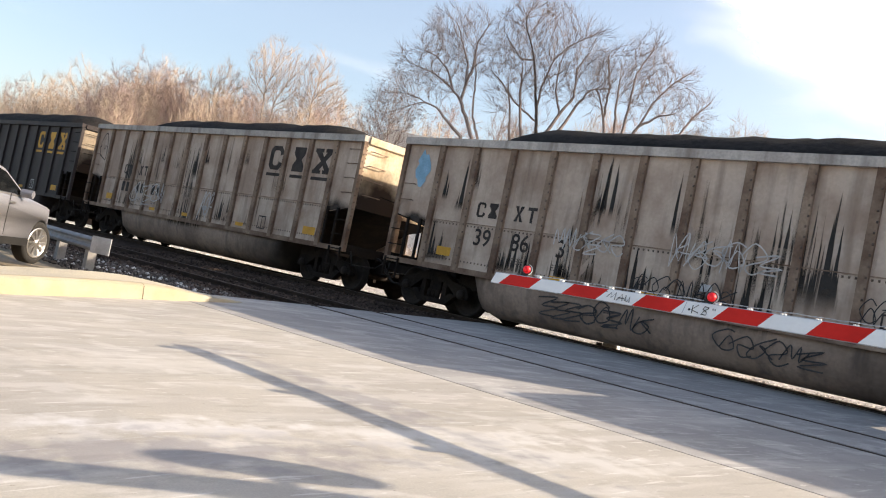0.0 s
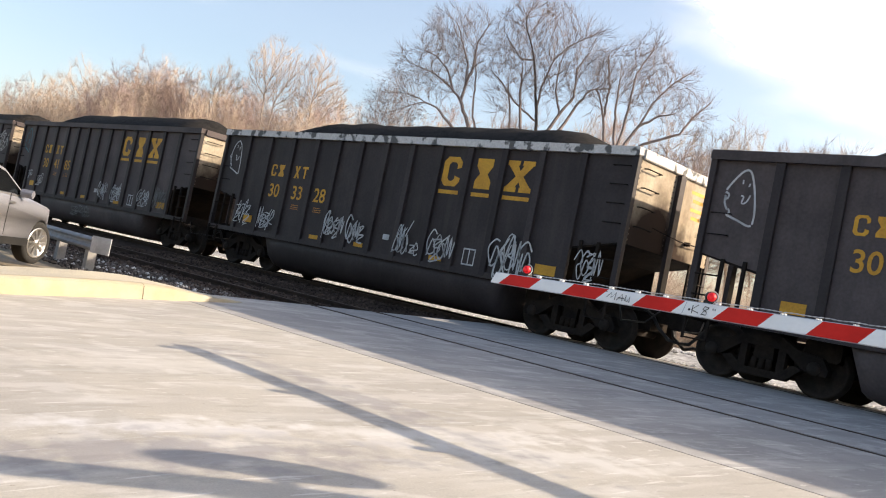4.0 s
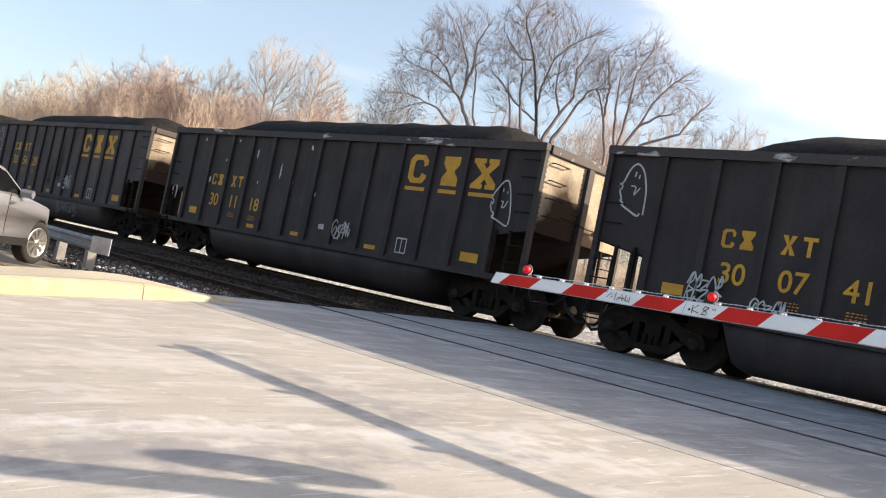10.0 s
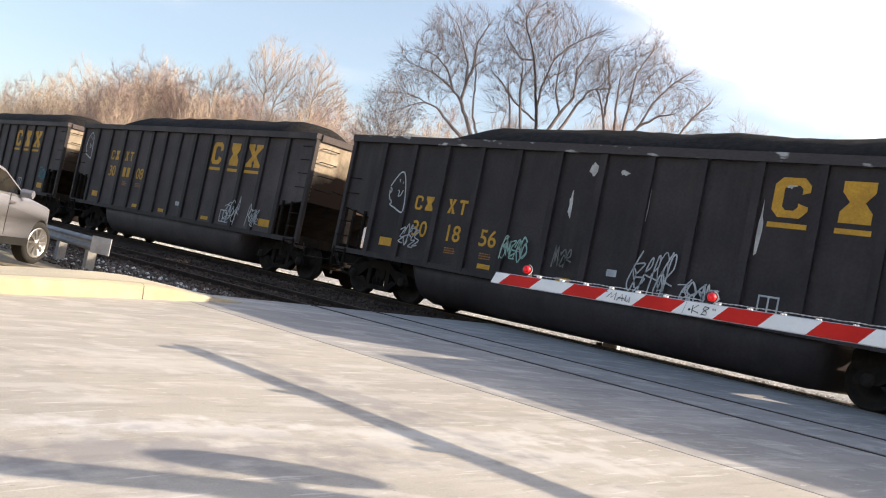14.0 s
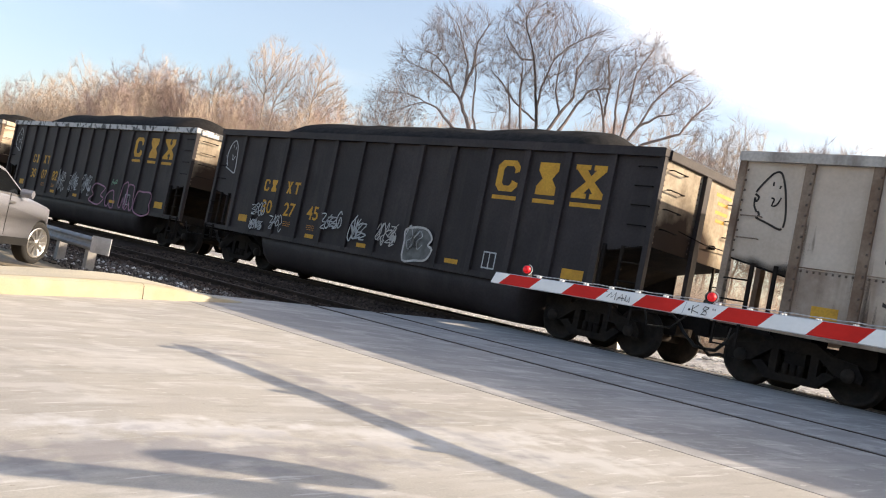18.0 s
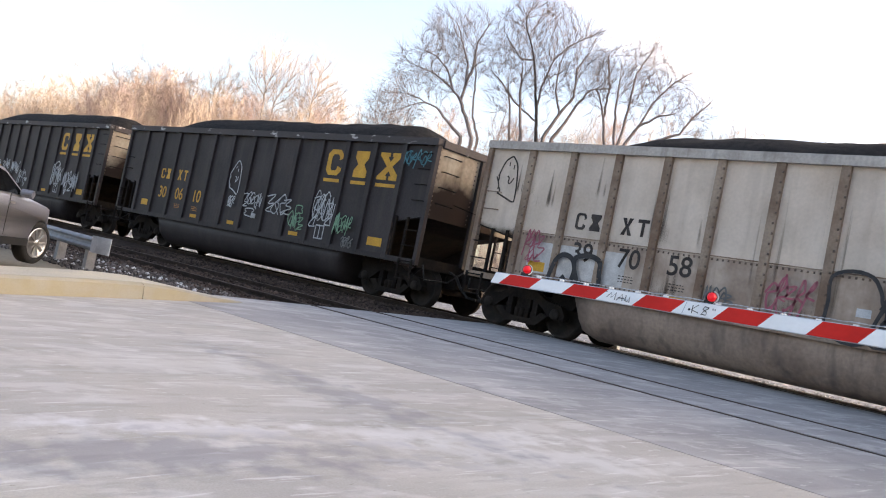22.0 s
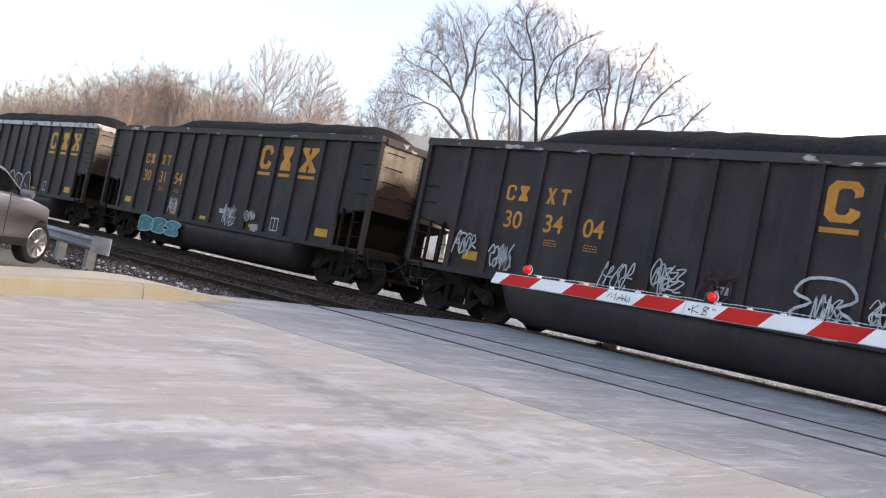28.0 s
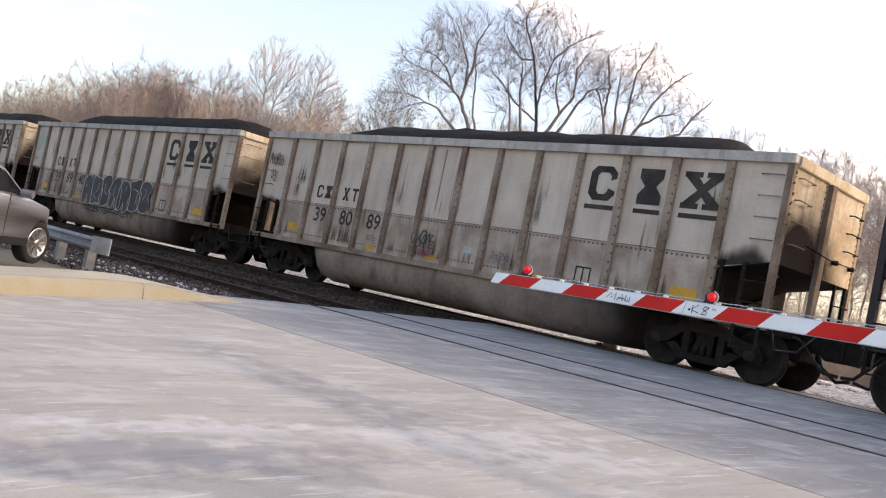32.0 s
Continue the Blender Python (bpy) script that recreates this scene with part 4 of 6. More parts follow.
def run_material(name, col, amount, across=15.0, base=0.47, taper=0.30, edge=0.07, film=False):
    """Dirt that has run down: tongues that narrow to a point at the top and thicken towards the foot."""
    m = mat(name, col, tuple(0.7 * c for c in col), 3, 30, 0.75, bump=0.0)
    n, l = m.node_tree.nodes, m.node_tree.links
    tc, sep, oi = n.new("ShaderNodeTexCoord"), n.new("ShaderNodeSeparateXYZ"), n.new("ShaderNodeObjectInfo")
    l.new(tc.outputs["Generated"], sep.inputs[0])
    mp, off = n.new("ShaderNodeMapping"), n.new("ShaderNodeCombineXYZ")
    mp.inputs["Scale"].default_value = (across, 1.0, 0.35)
    l.new(tc.outputs["Object"], mp.inputs["Vector"])
    for k in (0, 2):
        q = n.new("ShaderNodeMath")
        q.operation = "MULTIPLY"
        q.inputs[1].default_value = 61.0 + k
        l.new(oi.outputs["Random"], q.inputs[0])
        l.new(q.outputs[0], off.inputs[k])
    l.new(off.outputs[0], mp.inputs["Location"])
    ns = n.new("ShaderNodeTexNoise")
    ns.inputs["Scale"].default_value, ns.inputs["Detail"].default_value = 1.0, 3
    l.new(mp.outputs[0], ns.inputs["Vector"])

    def calc(op, x, y, z=None):
        q = n.new("ShaderNodeMath")
        q.operation = op
        for i, v in enumerate((x, y) if z is None else (x, y, z)):
            if isinstance(v, (int, float)):
                q.inputs[i].default_value = v
            else:
                l.new(v, q.inputs[i])
        return q.outputs[0]

    def rise(src, lo, hi, top=1.0):
        r = n.new("ShaderNodeMapRange")
        r.interpolation_type = "SMOOTHSTEP"
        r.inputs["From Min"].default_value, r.inputs["From Max"].default_value, r.inputs["To Max"].default_value = lo, hi, top
        l.new(src, r.inputs["Value"])
        return r.outputs[0]

    side = calc("ABSOLUTE", calc("SUBTRACT", sep.outputs["X"], 0.5), 0.0)
    need = calc("MULTIPLY_ADD", sep.outputs["Z"], taper, calc("MULTIPLY_ADD", side, 0.22, base))
    tongue = rise(calc("SUBTRACT", ns.outputs["Fac"], need), 0.0, edge, amount)
    foot = calc("MULTIPLY", rise(sep.outputs["Z"], 0.0, 0.25), rise(side, 0.5, 0.38))
    l.new(tongue if film else calc("MULTIPLY", tongue, foot), n["Principled BSDF"].inputs["Alpha"])
    return m


def tag_patch(seed, w, hh):
    """A ragged flake of missing paint."""
    rnd = random.Random(seed)
    n = 14
    return Shape().add([(w / 2 * math.cos(i / n * 6.283) * rnd.uniform(0.45, 1.1), 0, hh / 2 * math.sin(i / n * 6.283) * rnd.uniform(0.45, 1.1)) for i in range(n)], [tuple(range(n))])


GREYTUB = mat("stained_tub_paint", (0.31, 0.225, 0.175), (0.195, 0.137, 0.107), 1.0, 15, 0.8, bump=0.08, streak=0.75, streak_col=(0.09, 0.07, 0.06), fade=((2.6, 4.6), (-4.2, -5.2)))
# dark edge set near the next car's shadow line, so its shade is painted too
ENDDARK = mat("dusty_end_sheet", (0.42, 0.365, 0.285), (0.33, 0.27, 0.205), 1.4, 14, 0.9, bump=0.08, spec=0.04, soot_shade=(2.8, 3.3), streak=0.5, streak_col=(0.14, 0.10, 0.07))
BLUEP = mat("blue_spray", (0.25, 0.45, 0.60), (0.20, 0.38, 0.52), 4, 40, 0.8, bump=0)
TEAL = mat("teal_spray", (0.07, 0.22, 0.26), (0.05, 0.16, 0.19), 4, 40, 0.8, bump=0)
PURPLE = mat("purple_spray", (0.10, 0.08, 0.17), (0.13, 0.10, 0.2), 4, 40, 0.8, bump=0)
CRIMSON = mat("crimson_spray", (0.35, 0.08, 0.12), (0.3, 0.1, 0.12), 4, 40, 0.8, bump=0)
MAROON = mat("maroon_spray", (0.075, 0.03, 0.034), (0.055, 0.025, 0.027), 4, 40, 0.8, bump=0)
MOSS = mat("faded_grey_spray", (0.17, 0.17, 0.165), (0.11, 0.11, 0.105), 5, 40, 0.8, bump=0)
MOSSG = mat("green_spray", (0.20, 0.36, 0.24), (0.15, 0.28, 0.19), 5, 40, 0.8, bump=0)
MINT = mat("mint_spray", (0.27, 0.46, 0.40), (0.30, 0.42, 0.37), 3, 40, 0.8, bump=0)
PINKP = mat("pink_spray", (0.36, 0.19, 0.27), (0.27, 0.14, 0.20), 5, 40, 0.8, bump=0)
SLATE = mat("slate_blue_spray", (0.06, 0.075, 0.10), (0.10, 0.09, 0.09), 3, 40, 0.8, bump=0)
DTEAL = mat("dark_teal_spray", (0.045, 0.10, 0.115), (0.035, 0.07, 0.08), 3, 40, 0.8, bump=0)
SPRAYG = mat("charcoal_spray", (0.075, 0.07, 0.07), (0.045, 0.042, 0.042), 1.5, 40, 0.8, bump=0)
SPRAYK = mat("black_spray", (0.03, 0.03, 0.032), (0.05, 0.045, 0.045), 4, 40, 0.8, bump=0)
RUNK = run_material("black_oil_run", (0.034, 0.029, 0.026), 0.95, 13.0, 0.35, 0.26, 0.06)
FOG = run_material("brown_soot_film", (0.045, 0.033, 0.027), 0.97, 1.6, -0.12, 1.0, 0.45, True)
RUNB = run_material("rust_brown_run", (0.13, 0.085, 0.06), 0.75, 9.0, 0.37, 0.22, 0.20)
PALESPRAY = mat("pale_spray", (0.55, 0.53, 0.51), (0.42, 0.40, 0.385), 4, 40, 0.8, bump=0)


def coal_load(L, seed):
    rnd = random.Random(seed)
    nx, ny = 46, 13
    a, b = rnd.uniform(2.2, 3.4), rnd.uniform(1.0, 2.0)
    top = rnd.uniform(0.82, 0.95)
    vs, fs = [], []
    for i in range(nx):
        x = -L / 2 + 0.15 + (L - 0.3) * i / (nx - 1)
        u = x + L / 2
        k = min(1, max(0, (u - 0.8) / a), max(0, (L - 0.6 - u) / b))
        k = k * k * (3 - 2 * k)
        for j in range(ny):
            v = -1 + 2 * j / (ny - 1)
            z = 3.50 + k * top * (1 - 0.72 * abs(v) ** 2.2) + 0.05 * (noise.noise((x * 1.1, v * 2, seed * 3.7))) + 0.05 * noise.noise((x * 4, v * 7, seed))
            vs.append((x, v * 1.50, z))
    fs = [(i * ny + j, (i + 1) * ny + j, (i + 1) * ny + j + 1, i * ny + j + 1) for i in range(nx - 1) for j in range(ny - 1)]
    s = Shape().add(vs, fs, True)
    # skirt down into the car, so that the load is a body
    rim = [i * ny for i in range(nx)] + [(nx - 1) * ny + j for j in range(1, ny)] + [i * ny + ny - 1 for i in range(nx - 2, -1, -1)] + [j for j in range(ny - 2, 0, -1)]
    base = len(s.v)
    s.v += [(s.v[i][0], s.v[i][1], 2.4) for i in rim]
    n = len(rim)
    s.f += [(rim[i], base + i, base + (i + 1) % n, rim[(i + 1) % n]) for i in range(n)] + [tuple(base + i for i in range(n - 1, -1, -1))]
    s.s += [False] * (n + 1)
    me = s.mesh("coal_load")
    me.materials.append(COAL)
    return tagged(new("coal_load", me), "heap of black coal filling a gondola", "coal", "coal loads")


def H(k, m=None, x=0.62, z=3.02):
    return ("head", x, z, k, m or CHALK)


def T(x, z, seed, w, hh, n, m=None, wd=0.045):
    wd, w = wd * 0.62 if wd < 0.08 else wd, w * 0.80
    return ("tag", x, z, seed, w, hh, n, wd, m or CHALK)


def B(x, z, w, hh, m=None):
    if m is SPRAYK and hh > 0.9:
        return ("run", x, z, w * 1.9, hh * 1.25, RUNK)
    if m is YELLOW or m is PALESPRAY and hh < 0.7 and w > 0.8:
        return ("bar", x, z, w, hh, m)
    return ("patch", x, z, w, hh, m or PALESPRAY)


# left end at the start of the clip, kind, paint, number, marking colour, top chord, scrawls
TRAIN = [
    (-48.65, "long", BLACK, ("", "", ""), YELLOW, None, ()),
    (-32.35, "long", GREY2, ("", "", ""), INK, None, [H(1, INK), B(2.9, 2.6, 0.3, 1.6, SPRAYK), T(4.6, 1.6, 3, 2.6, 0.9, 4, PALESPRAY, 0.05), B(6.9, 2.6, 0.4, 2.0, SPRAYK), B(7.0, 1.3, 1.2, 1.0, SPRAYK), B(3.4, 2.2, 0.4, 2.2, SPRAYK), B(7.3, 2.9, 0.4, 1.2, SPRAYK), T(8.3, 1.5, 5, 0.8, 0.8, 2, PALESPRAY, 0.06)]),
    (-15.92, "long", GREY2, ("39", "86", "3"), INK, None, [B(0.62, 3.05, 0.55, 0.95, BLUEP), T(5.6, 1.95, 7, 1.9, 0.5, 5, PALESPRAY, 0.04), T(8.4, 2.0, 8, 2.4, 0.6, 5, PALESPRAY, 0.04), B(5.2, 1.7, 0.3, 1.4, SPRAYK), B(8.0, 1.7, 0.35, 1.3, SPRAYK), B(4.2, 1.6, 0.3, 1.2, SPRAYK), B(5.45, 2.9, 0.35, 1.2, SPRAYK), B(9.6, 2.4, 0.9, 1.9, SPRAYK), B(8.9, 1.5, 0.6, 1.2, SPRAYK), B(7.4, 2.8, 0.2, 1.0, SPRAYK), T(7.7, 1.25, 9, 2.4, 0.6, 6, SPRAYK, 0.035), T(11.2, 1.4, 10, 1.2, 0.5, 4, SPRAYK, 0.03), T(6.0, 0.62, 11, 3.0, 0.5, 6, SPRAYK, 0.045), T(9.4, 0.6, 12, 2.2, 0.45, 5, SPRAYK, 0.04)]),
    (0.48, "short", CHAR, ("30", "50", "65"), YELLOW, None, [H(2, None, 2.01, 2.45), T(0.55, 3.2, 13, 0.8, 0.6, 4), T(2.1, 1.62, 300, 0.5, 0.4, 2), T(5.3, 1.5, 14, 0.6, 0.5, 3, BLUEP), T(8.95, 1.45, 15, 0.8, 0.55, 3), T(11.2, 1.45, 17, 0.9, 0.75, 4), T(13.5, 2.95, 16, 1.3, 0.9, 3, PALESPRAY, 0.06), B(7.6, 2.3, 0.35, 2.2, SPRAYK), B(8.4, 2.7, 0.3, 1.6, SPRAYK)]),
    (16.0, "short", CHAR, ("30", "41", "85"), YELLOW, None, [H(3, TEAL), T(1.7, 1.7, 301, 0.4, 0.4, 2), T(2.75, 1.5, 302, 0.6, 0.5, 2, PALESPRAY), T(8.35, 1.45, 18, 0.85, 0.6, 4), T(9.38, 1.45, 19, 0.85, 0.6, 4), T(11.35, 1.42, 20, 0.9, 0.6, 4), T(12.45, 1.5, 303, 0.9, 0.7, 4, MOSS), T(6.8, 0.62, 21, 1.9, 0.4, 6, MOSS)]),
    (31.62, "short", BLACK, ("30", "33", "28"), YELLOW, CHORDW, [H(4), T(1.65, 1.5, 22, 0.8, 0.75, 3), T(2.8, 1.4, 23, 0.85, 0.65, 3), T(5.75, 1.5, 24, 0.9, 0.65, 4, None, 0.06), T(6.6, 1.45, 25, 0.8, 0.7, 3, None, 0.06), T(8.3, 1.45, 26, 0.55, 0.9, 2), T(8.75, 1.25, 304, 0.3, 0.3, 1), T(9.55, 1.4, 27, 0.95, 0.75, 3, None, 0.055), T(11.55, 1.4, 28, 1.35, 0.95, 4, None, 0.06), T(13.5, 1.5, 305, 0.7, 0.7, 3)]),
    (47.25, "short", CHAR, ("30", "27", "18"), YELLOW, None, [T(6.6, 1.5, 29, 1.0, 0.6, 4), H(5)]),
    (62.9, "long", BLACK, ("30", "08", "04"), YELLOW, CHORDW, [H(6), T(1.75, 1.5, 30, 0.7, 0.9, 3), T(5.85, 1.5, 31, 0.9, 0.65, 4, None, 0.05), T(8.02, 1.45, 32, 0.9, 0.95, 3, None, 0.05), T(9.15, 1.45, 33, 1.0, 0.7, 4), T(10.2, 1.4, 34, 0.7, 0.65, 3), T(11.4, 1.25, 306, 0.7, 0.3, 3, MOSS)]),
    (79.25, "long", BLACK, ("30", "02", "68"), YELLOW, CHORDF, [H(7, None, 1.87, 2.7), T(1.7, 1.72, 35, 0.6, 0.4, 3, BLUEP), T(5.9, 1.55, 36, 0.85, 0.55, 4, PALESPRAY), T(6.85, 1.4, 37, 0.8, 0.65, 3), T(8.05, 1.55, 38, 1.05, 0.6, 5, None, 0.06), T(9.05, 1.6, 307, 0.3, 0.6, 1, None, 0.06), T(9.45, 1.35, 308, 0.3, 0.5, 1), T(10.15, 1.4, 39, 0.9, 0.6, 3), ("word", 11.98, 1.62, "ACA", 0.42, BLUEP), ("word", 12.98, 1.58, "B", 0.62, BLUEP)]),
    (95.8, "short", CHAR, ("30", "56", "28"), YELLOW, None, [H(8), T(8.5, 1.55, 41, 0.7, 0.6, 3), T(4.3, 0.62, 42, 1.8, 0.4, 6, MOSS), T(8.8, 0.62, 43, 2.2, 0.45, 6, MOSS), B(6.7, 2.2, 0.3, 1.6, SPRAYK), B(7.4, 2.4, 0.3, 1.5, SPRAYK)]),
    (111.66, "long", BLACK, ("30", "11", "18"), YELLOW, CHORDF, [H(9, None, 14.0, 2.5), B(1.2, 3.4, 0.16, 0.22), B(1.75, 3.48, 0.08, 0.14), B(3.6, 3.5, 0.10, 0.12), B(4.65, 3.15, 0.09, 0.3), B(5.4, 3.5, 0.14, 0.12), B(7.1, 3.4, 0.10, 0.2), B(4.9, 2.35, 0.06, 0.12), B(7.6, 2.2, 0.07, 0.14), B(2.4, 2.3, 0.12, 0.25), B(5.9, 2.7, 0.1, 0.5), B(6.5, 2.4, 0.08, 0.4), B(3.1, 2.9, 0.08, 0.1), B(0.5, 1.8, 0.4, 0.5), T(9.0, 1.4, 44, 0.8, 0.5, 3)]),
    (128.1, "long", BLACK, ("30", "07", "41"), YELLOW, CHORDF, [H(10), T(2.45, 1.4, 45, 0.8, 0.6, 4, None, 0.05), T(3.6, 1.2, 46, 0.75, 0.45, 4), ("block", 9.1, 1.5, 3.4, 0.95, 4, None, CHALK, 47, 0.045), T(9, 0.72, 309, 3.6, 0.3, 4, PALESPRAY, 0.05)]),
    (144.45, "short", CHAR, ("30", "37", "92"), YELLOW, None, [H(11), ("block", 2.7, 1.5, 2.0, 0.9, 3, None, CHALK, 48, 0.045), T(3.4, 1.85, 310, 0.5, 0.25, 3), T(6.2, 1.5, 50, 0.6, 0.7, 2, MOSS), T(7.7, 1.45, 51, 0.8, 0.8, 3, MOSS), T(8.6, 1.4, 311, 0.4, 0.5, 2, MOSS), T(12.7, 1.75, 312, 0.8, 0.5, 4, TEAL)]),
    (160.08, "short", CHAR, ("30", "", "08"), YELLOW, None, [H(12), T(10.9, 1.45, 52, 0.9, 0.8, 4), T(12.0, 1.4, 53, 0.7, 0.6, 4)]),
    (175.77, "long", BLACK, ("30", "18", "56"), YELLOW, CHORDF, [H(13, None, 1.97, 2.5), T(2.65, 1.55, 54, 0.75, 0.6, 4), T(5.75, 1.6, 55, 0.8, 0.5, 4, MINT), T(7, 1.55, 313, 0.5, 0.5, 2, MOSS), T(9, 1.5, 56, 1.1, 0.9, 5), T(10, 1.3, 57, 0.9, 0.5, 4), B(6.9, 2.6, 0.12, 0.7), B(8.6, 2.8, 0.12, 0.8), B(9.6, 2.1, 0.16, 0.9), B(10.8, 2.5, 0.1, 1.0), B(13.6, 2.6, 0.2, 0.9), B(8.0, 3.3, 0.3, 0.12), B(11.2, 3.3, 0.25, 0.2), B(7.3, 3.35, 0.25, 0.3), B(12.9, 3.4, 0.5, 0.16)]),
    (192.13, "long", GREY, ("39", "", ""), INK, None, [T(2.1, 1.5, 58, 1.5, 0.8, 4, PURPLE, 0.065), T(1.6, 1.2, 314, 0.5, 0.35, 2, YELLOW, 0.07)]),
    (208.57, "long", BLACK, ("30", "07", "82"), YELLOW, CHORDW, [H(15), T(5.8, 1.6, 59, 0.75, 0.9, 4), T(6.9, 1.6, 60, 0.9, 0.85, 4), T(8, 1.6, 61, 0.9, 0.8, 4), ("block", 9, 1.3, 0.9, 0.75, 1, None, PINKP, 62, 0.05), ("block", 10.05, 1.2, 0.5, 0.55, 1, None, PINKP, 63, 0.05), T(10.15, 1.78, 64, 0.5, 0.25, 2, MOSSG), ("block", 11.25, 1.4, 0.9, 0.85, 2, None, PINKP, 65, 0.05), ("block", 12.4, 1.25, 0.95, 0.75, 1, None, PINKP, 66, 0.05)]),
    (224.99, "long", BLACK, ("30", "27", "45"), YELLOW, None, [H(16), T(2.6, 1.62, 65, 0.7, 0.45, 3), T(2.6, 1.2, 315, 0.7, 0.35, 4), T(3.5, 1.35, 66, 0.65, 0.45, 3), T(5.85, 1.6, 67, 0.95, 0.5, 4, None, 0.055), T(6.9, 1.5, 68, 0.75, 0.65, 3, None, 0.055), T(7.95, 1.5, 69, 0.8, 0.55, 4, PALESPRAY), ("block", 9.05, 1.4, 0.8, 0.8, 1, MOSS, PALESPRAY, 70, 0.05), T(8.9, 1.5, 316, 0.6, 0.6, 2)]),
    (241.36, "long", GREY, ("39", "71", "44"), INK, None, [H(17, INK), ("block", 8.5, 1.12, 3.7, 1.4, 4, SPRAYK, PALESPRAY, 71, 0.022), B(8.15, 2.2, 0.4, 1.7, SPRAYK), B(8.0, 2.4, 0.3, 1.3, SPRAYK)]),
    (257.9, "long", BLACK, ("30", "07", "40"), YELLOW, CHORDF, [H(18), T(4.9, 1.95, 72, 0.85, 0.5, 4, None, 0.06), T(5.9, 1.9, 73, 0.85, 0.5, 4, None, 0.06), T(6.95, 1.85, 74, 0.95, 0.55, 4, None, 0.06), T(7.85, 1.5, 75, 0.9, 0.75, 3), T(11.2, 1.75, 76, 1.1, 0.8, 4, None, 0.07), ("block", 11.15, 2.18, 0.35, 0.3, 1, None, PALESPRAY, 317, 0.05), T(12.5, 1.6, 77, 1.5, 0.85, 5, None, 0.07), T(6.7, 0.62, 78, 0.9, 0.4, 4, PALESPRAY)]),
    (274.45, "long", BLACK, ("30", "06", "10"), YELLOW, CHORDF, [H(19, None, 6.95, 2.42), T(7, 1.72, 79, 0.4, 0.4, 2), T(8.05, 1.85, 80, 1.0, 0.5, 4, None, 0.05), ("block", 8, 1.45, 0.4, 0.2, 1, None, CHALK, 318, 0.03), T(9.35, 1.85, 81, 1.3, 0.7, 3, None, 0.05), T(10.2, 1.45, 82, 0.75, 0.5, 3, MOSSG), ("block", 10.25, 1.78, 0.3, 0.2, 1, None, MOSSG, 319, 0.03), T(11.25, 1.85, 83, 1.0, 0.95, 3, None, 0.055), T(12.15, 1.55, 84, 0.8, 0.55, 4, MOSSG), T(12.4, 1.15, 320, 0.5, 0.3, 3, MOSS), T(14.35, 3.3, 85, 1.05, 0.4, 4, TEAL)]),
    (290.91, "long", GREY, ("39", "70", "58"), INK, None, [H(20, INK), B(2.7, 1.5, 2.3, 0.62, PALESPRAY), ("block", 2.8, 1.35, 1.1, 0.55, 2, None, SPRAYK, 321, 0.10), T(1.7, 1.75, 88, 0.6, 0.7, 3, CRIMSON, 0.05), T(5.8, 1.3, 322, 0.6, 0.4, 3, MOSS), T(7, 1.5, 86, 0.95, 0.7, 4, CRIMSON, 0.06), ("block", 8.8, 1.45, 2.5, 1.0, 3, None, SPRAYK, 87, 0.06), T(8.7, 1.4, 323, 0.8, 0.8, 2, SPRAYK, 0.07)]),
    (307.34, "long", BLACK, ("30", "13", "32"), YELLOW, CHORDW, [H(21), B(4.0, 2.75, 0.18, 1.0), B(5.5, 2.2, 0.35, 0.2), B(6.3, 2.3, 0.22, 0.9), B(6.8, 2.5, 0.15, 0.6), B(8.8, 2.7, 0.2, 0.6), B(12.9, 2.5, 0.16, 0.8), B(12.98, 2.1, 0.36, 0.55), B(13.68, 2.25, 0.18, 0.7), B(11.2, 3.52, 0.6, 0.2), B(12.25, 3.53, 0.55, 0.16), B(10.1, 3.45, 0.3, 0.3), B(8.95, 3.45, 0.25, 0.3), B(12.6, 2.2, 0.1, 0.7), B(10.8, 2.35, 0.08, 0.25), B(1.7, 2.2, 0.12, 0.2), T(9.0, 0.6, 89, 2.2, 0.4, 5)]),
    (323.67, "short", CHAR, ("39", "43", "82"), YELLOW, None, [H(22, None, 1.65, 2.45), B(1.05, 1.75, 0.1, 0.9, YELLOW), T(0.5, 3.1, 90, 0.6, 0.6, 3), T(2.15, 1.4, 324, 0.8, 0.6, 3), B(3.95, 1.4, 0.1, 0.4, YELLOW), B(6.25, 1.55, 0.1, 0.5, YELLOW), T(7.7, 1.6, 91, 0.7, 0.4, 3, PALESPRAY), T(8.8, 1.55, 92, 1.2, 0.7, 4, PALESPRAY, 0.05), B(8.35, 1.3, 0.1, 0.4, YELLOW), T(10.5, 1.65, 93, 0.75, 0.7, 4, None, 0.06), B(11.45, 1.6, 0.12, 0.95, YELLOW), T(12.8, 2.55, 94, 0.75, 0.5, 3)]),
    (339.55, "long", BLACK, ("30", "18", "34"), YELLOW, CHORDW, [H(23), ("block", 7.9, 0.98, 4.2, 1.3, 5, MAROON, CHALK, 95, 0.05)]),
    (355.99, "short", BLACK, ("30", "31", "54"), ORANGE, CHORDF, [T(5, 1.35, 97, 0.6, 0.55, 3), T(8.25, 1.35, 98, 0.8, 0.6, 4), T(9.25, 1.4, 99, 0.6, 0.35, 3), T(9.6, 1.1, 325, 0.4, 0.25, 3), ("block", 4.4, 0.62, 2.6, 0.45, 3, TEAL, MINT, 326, 0.03)]),
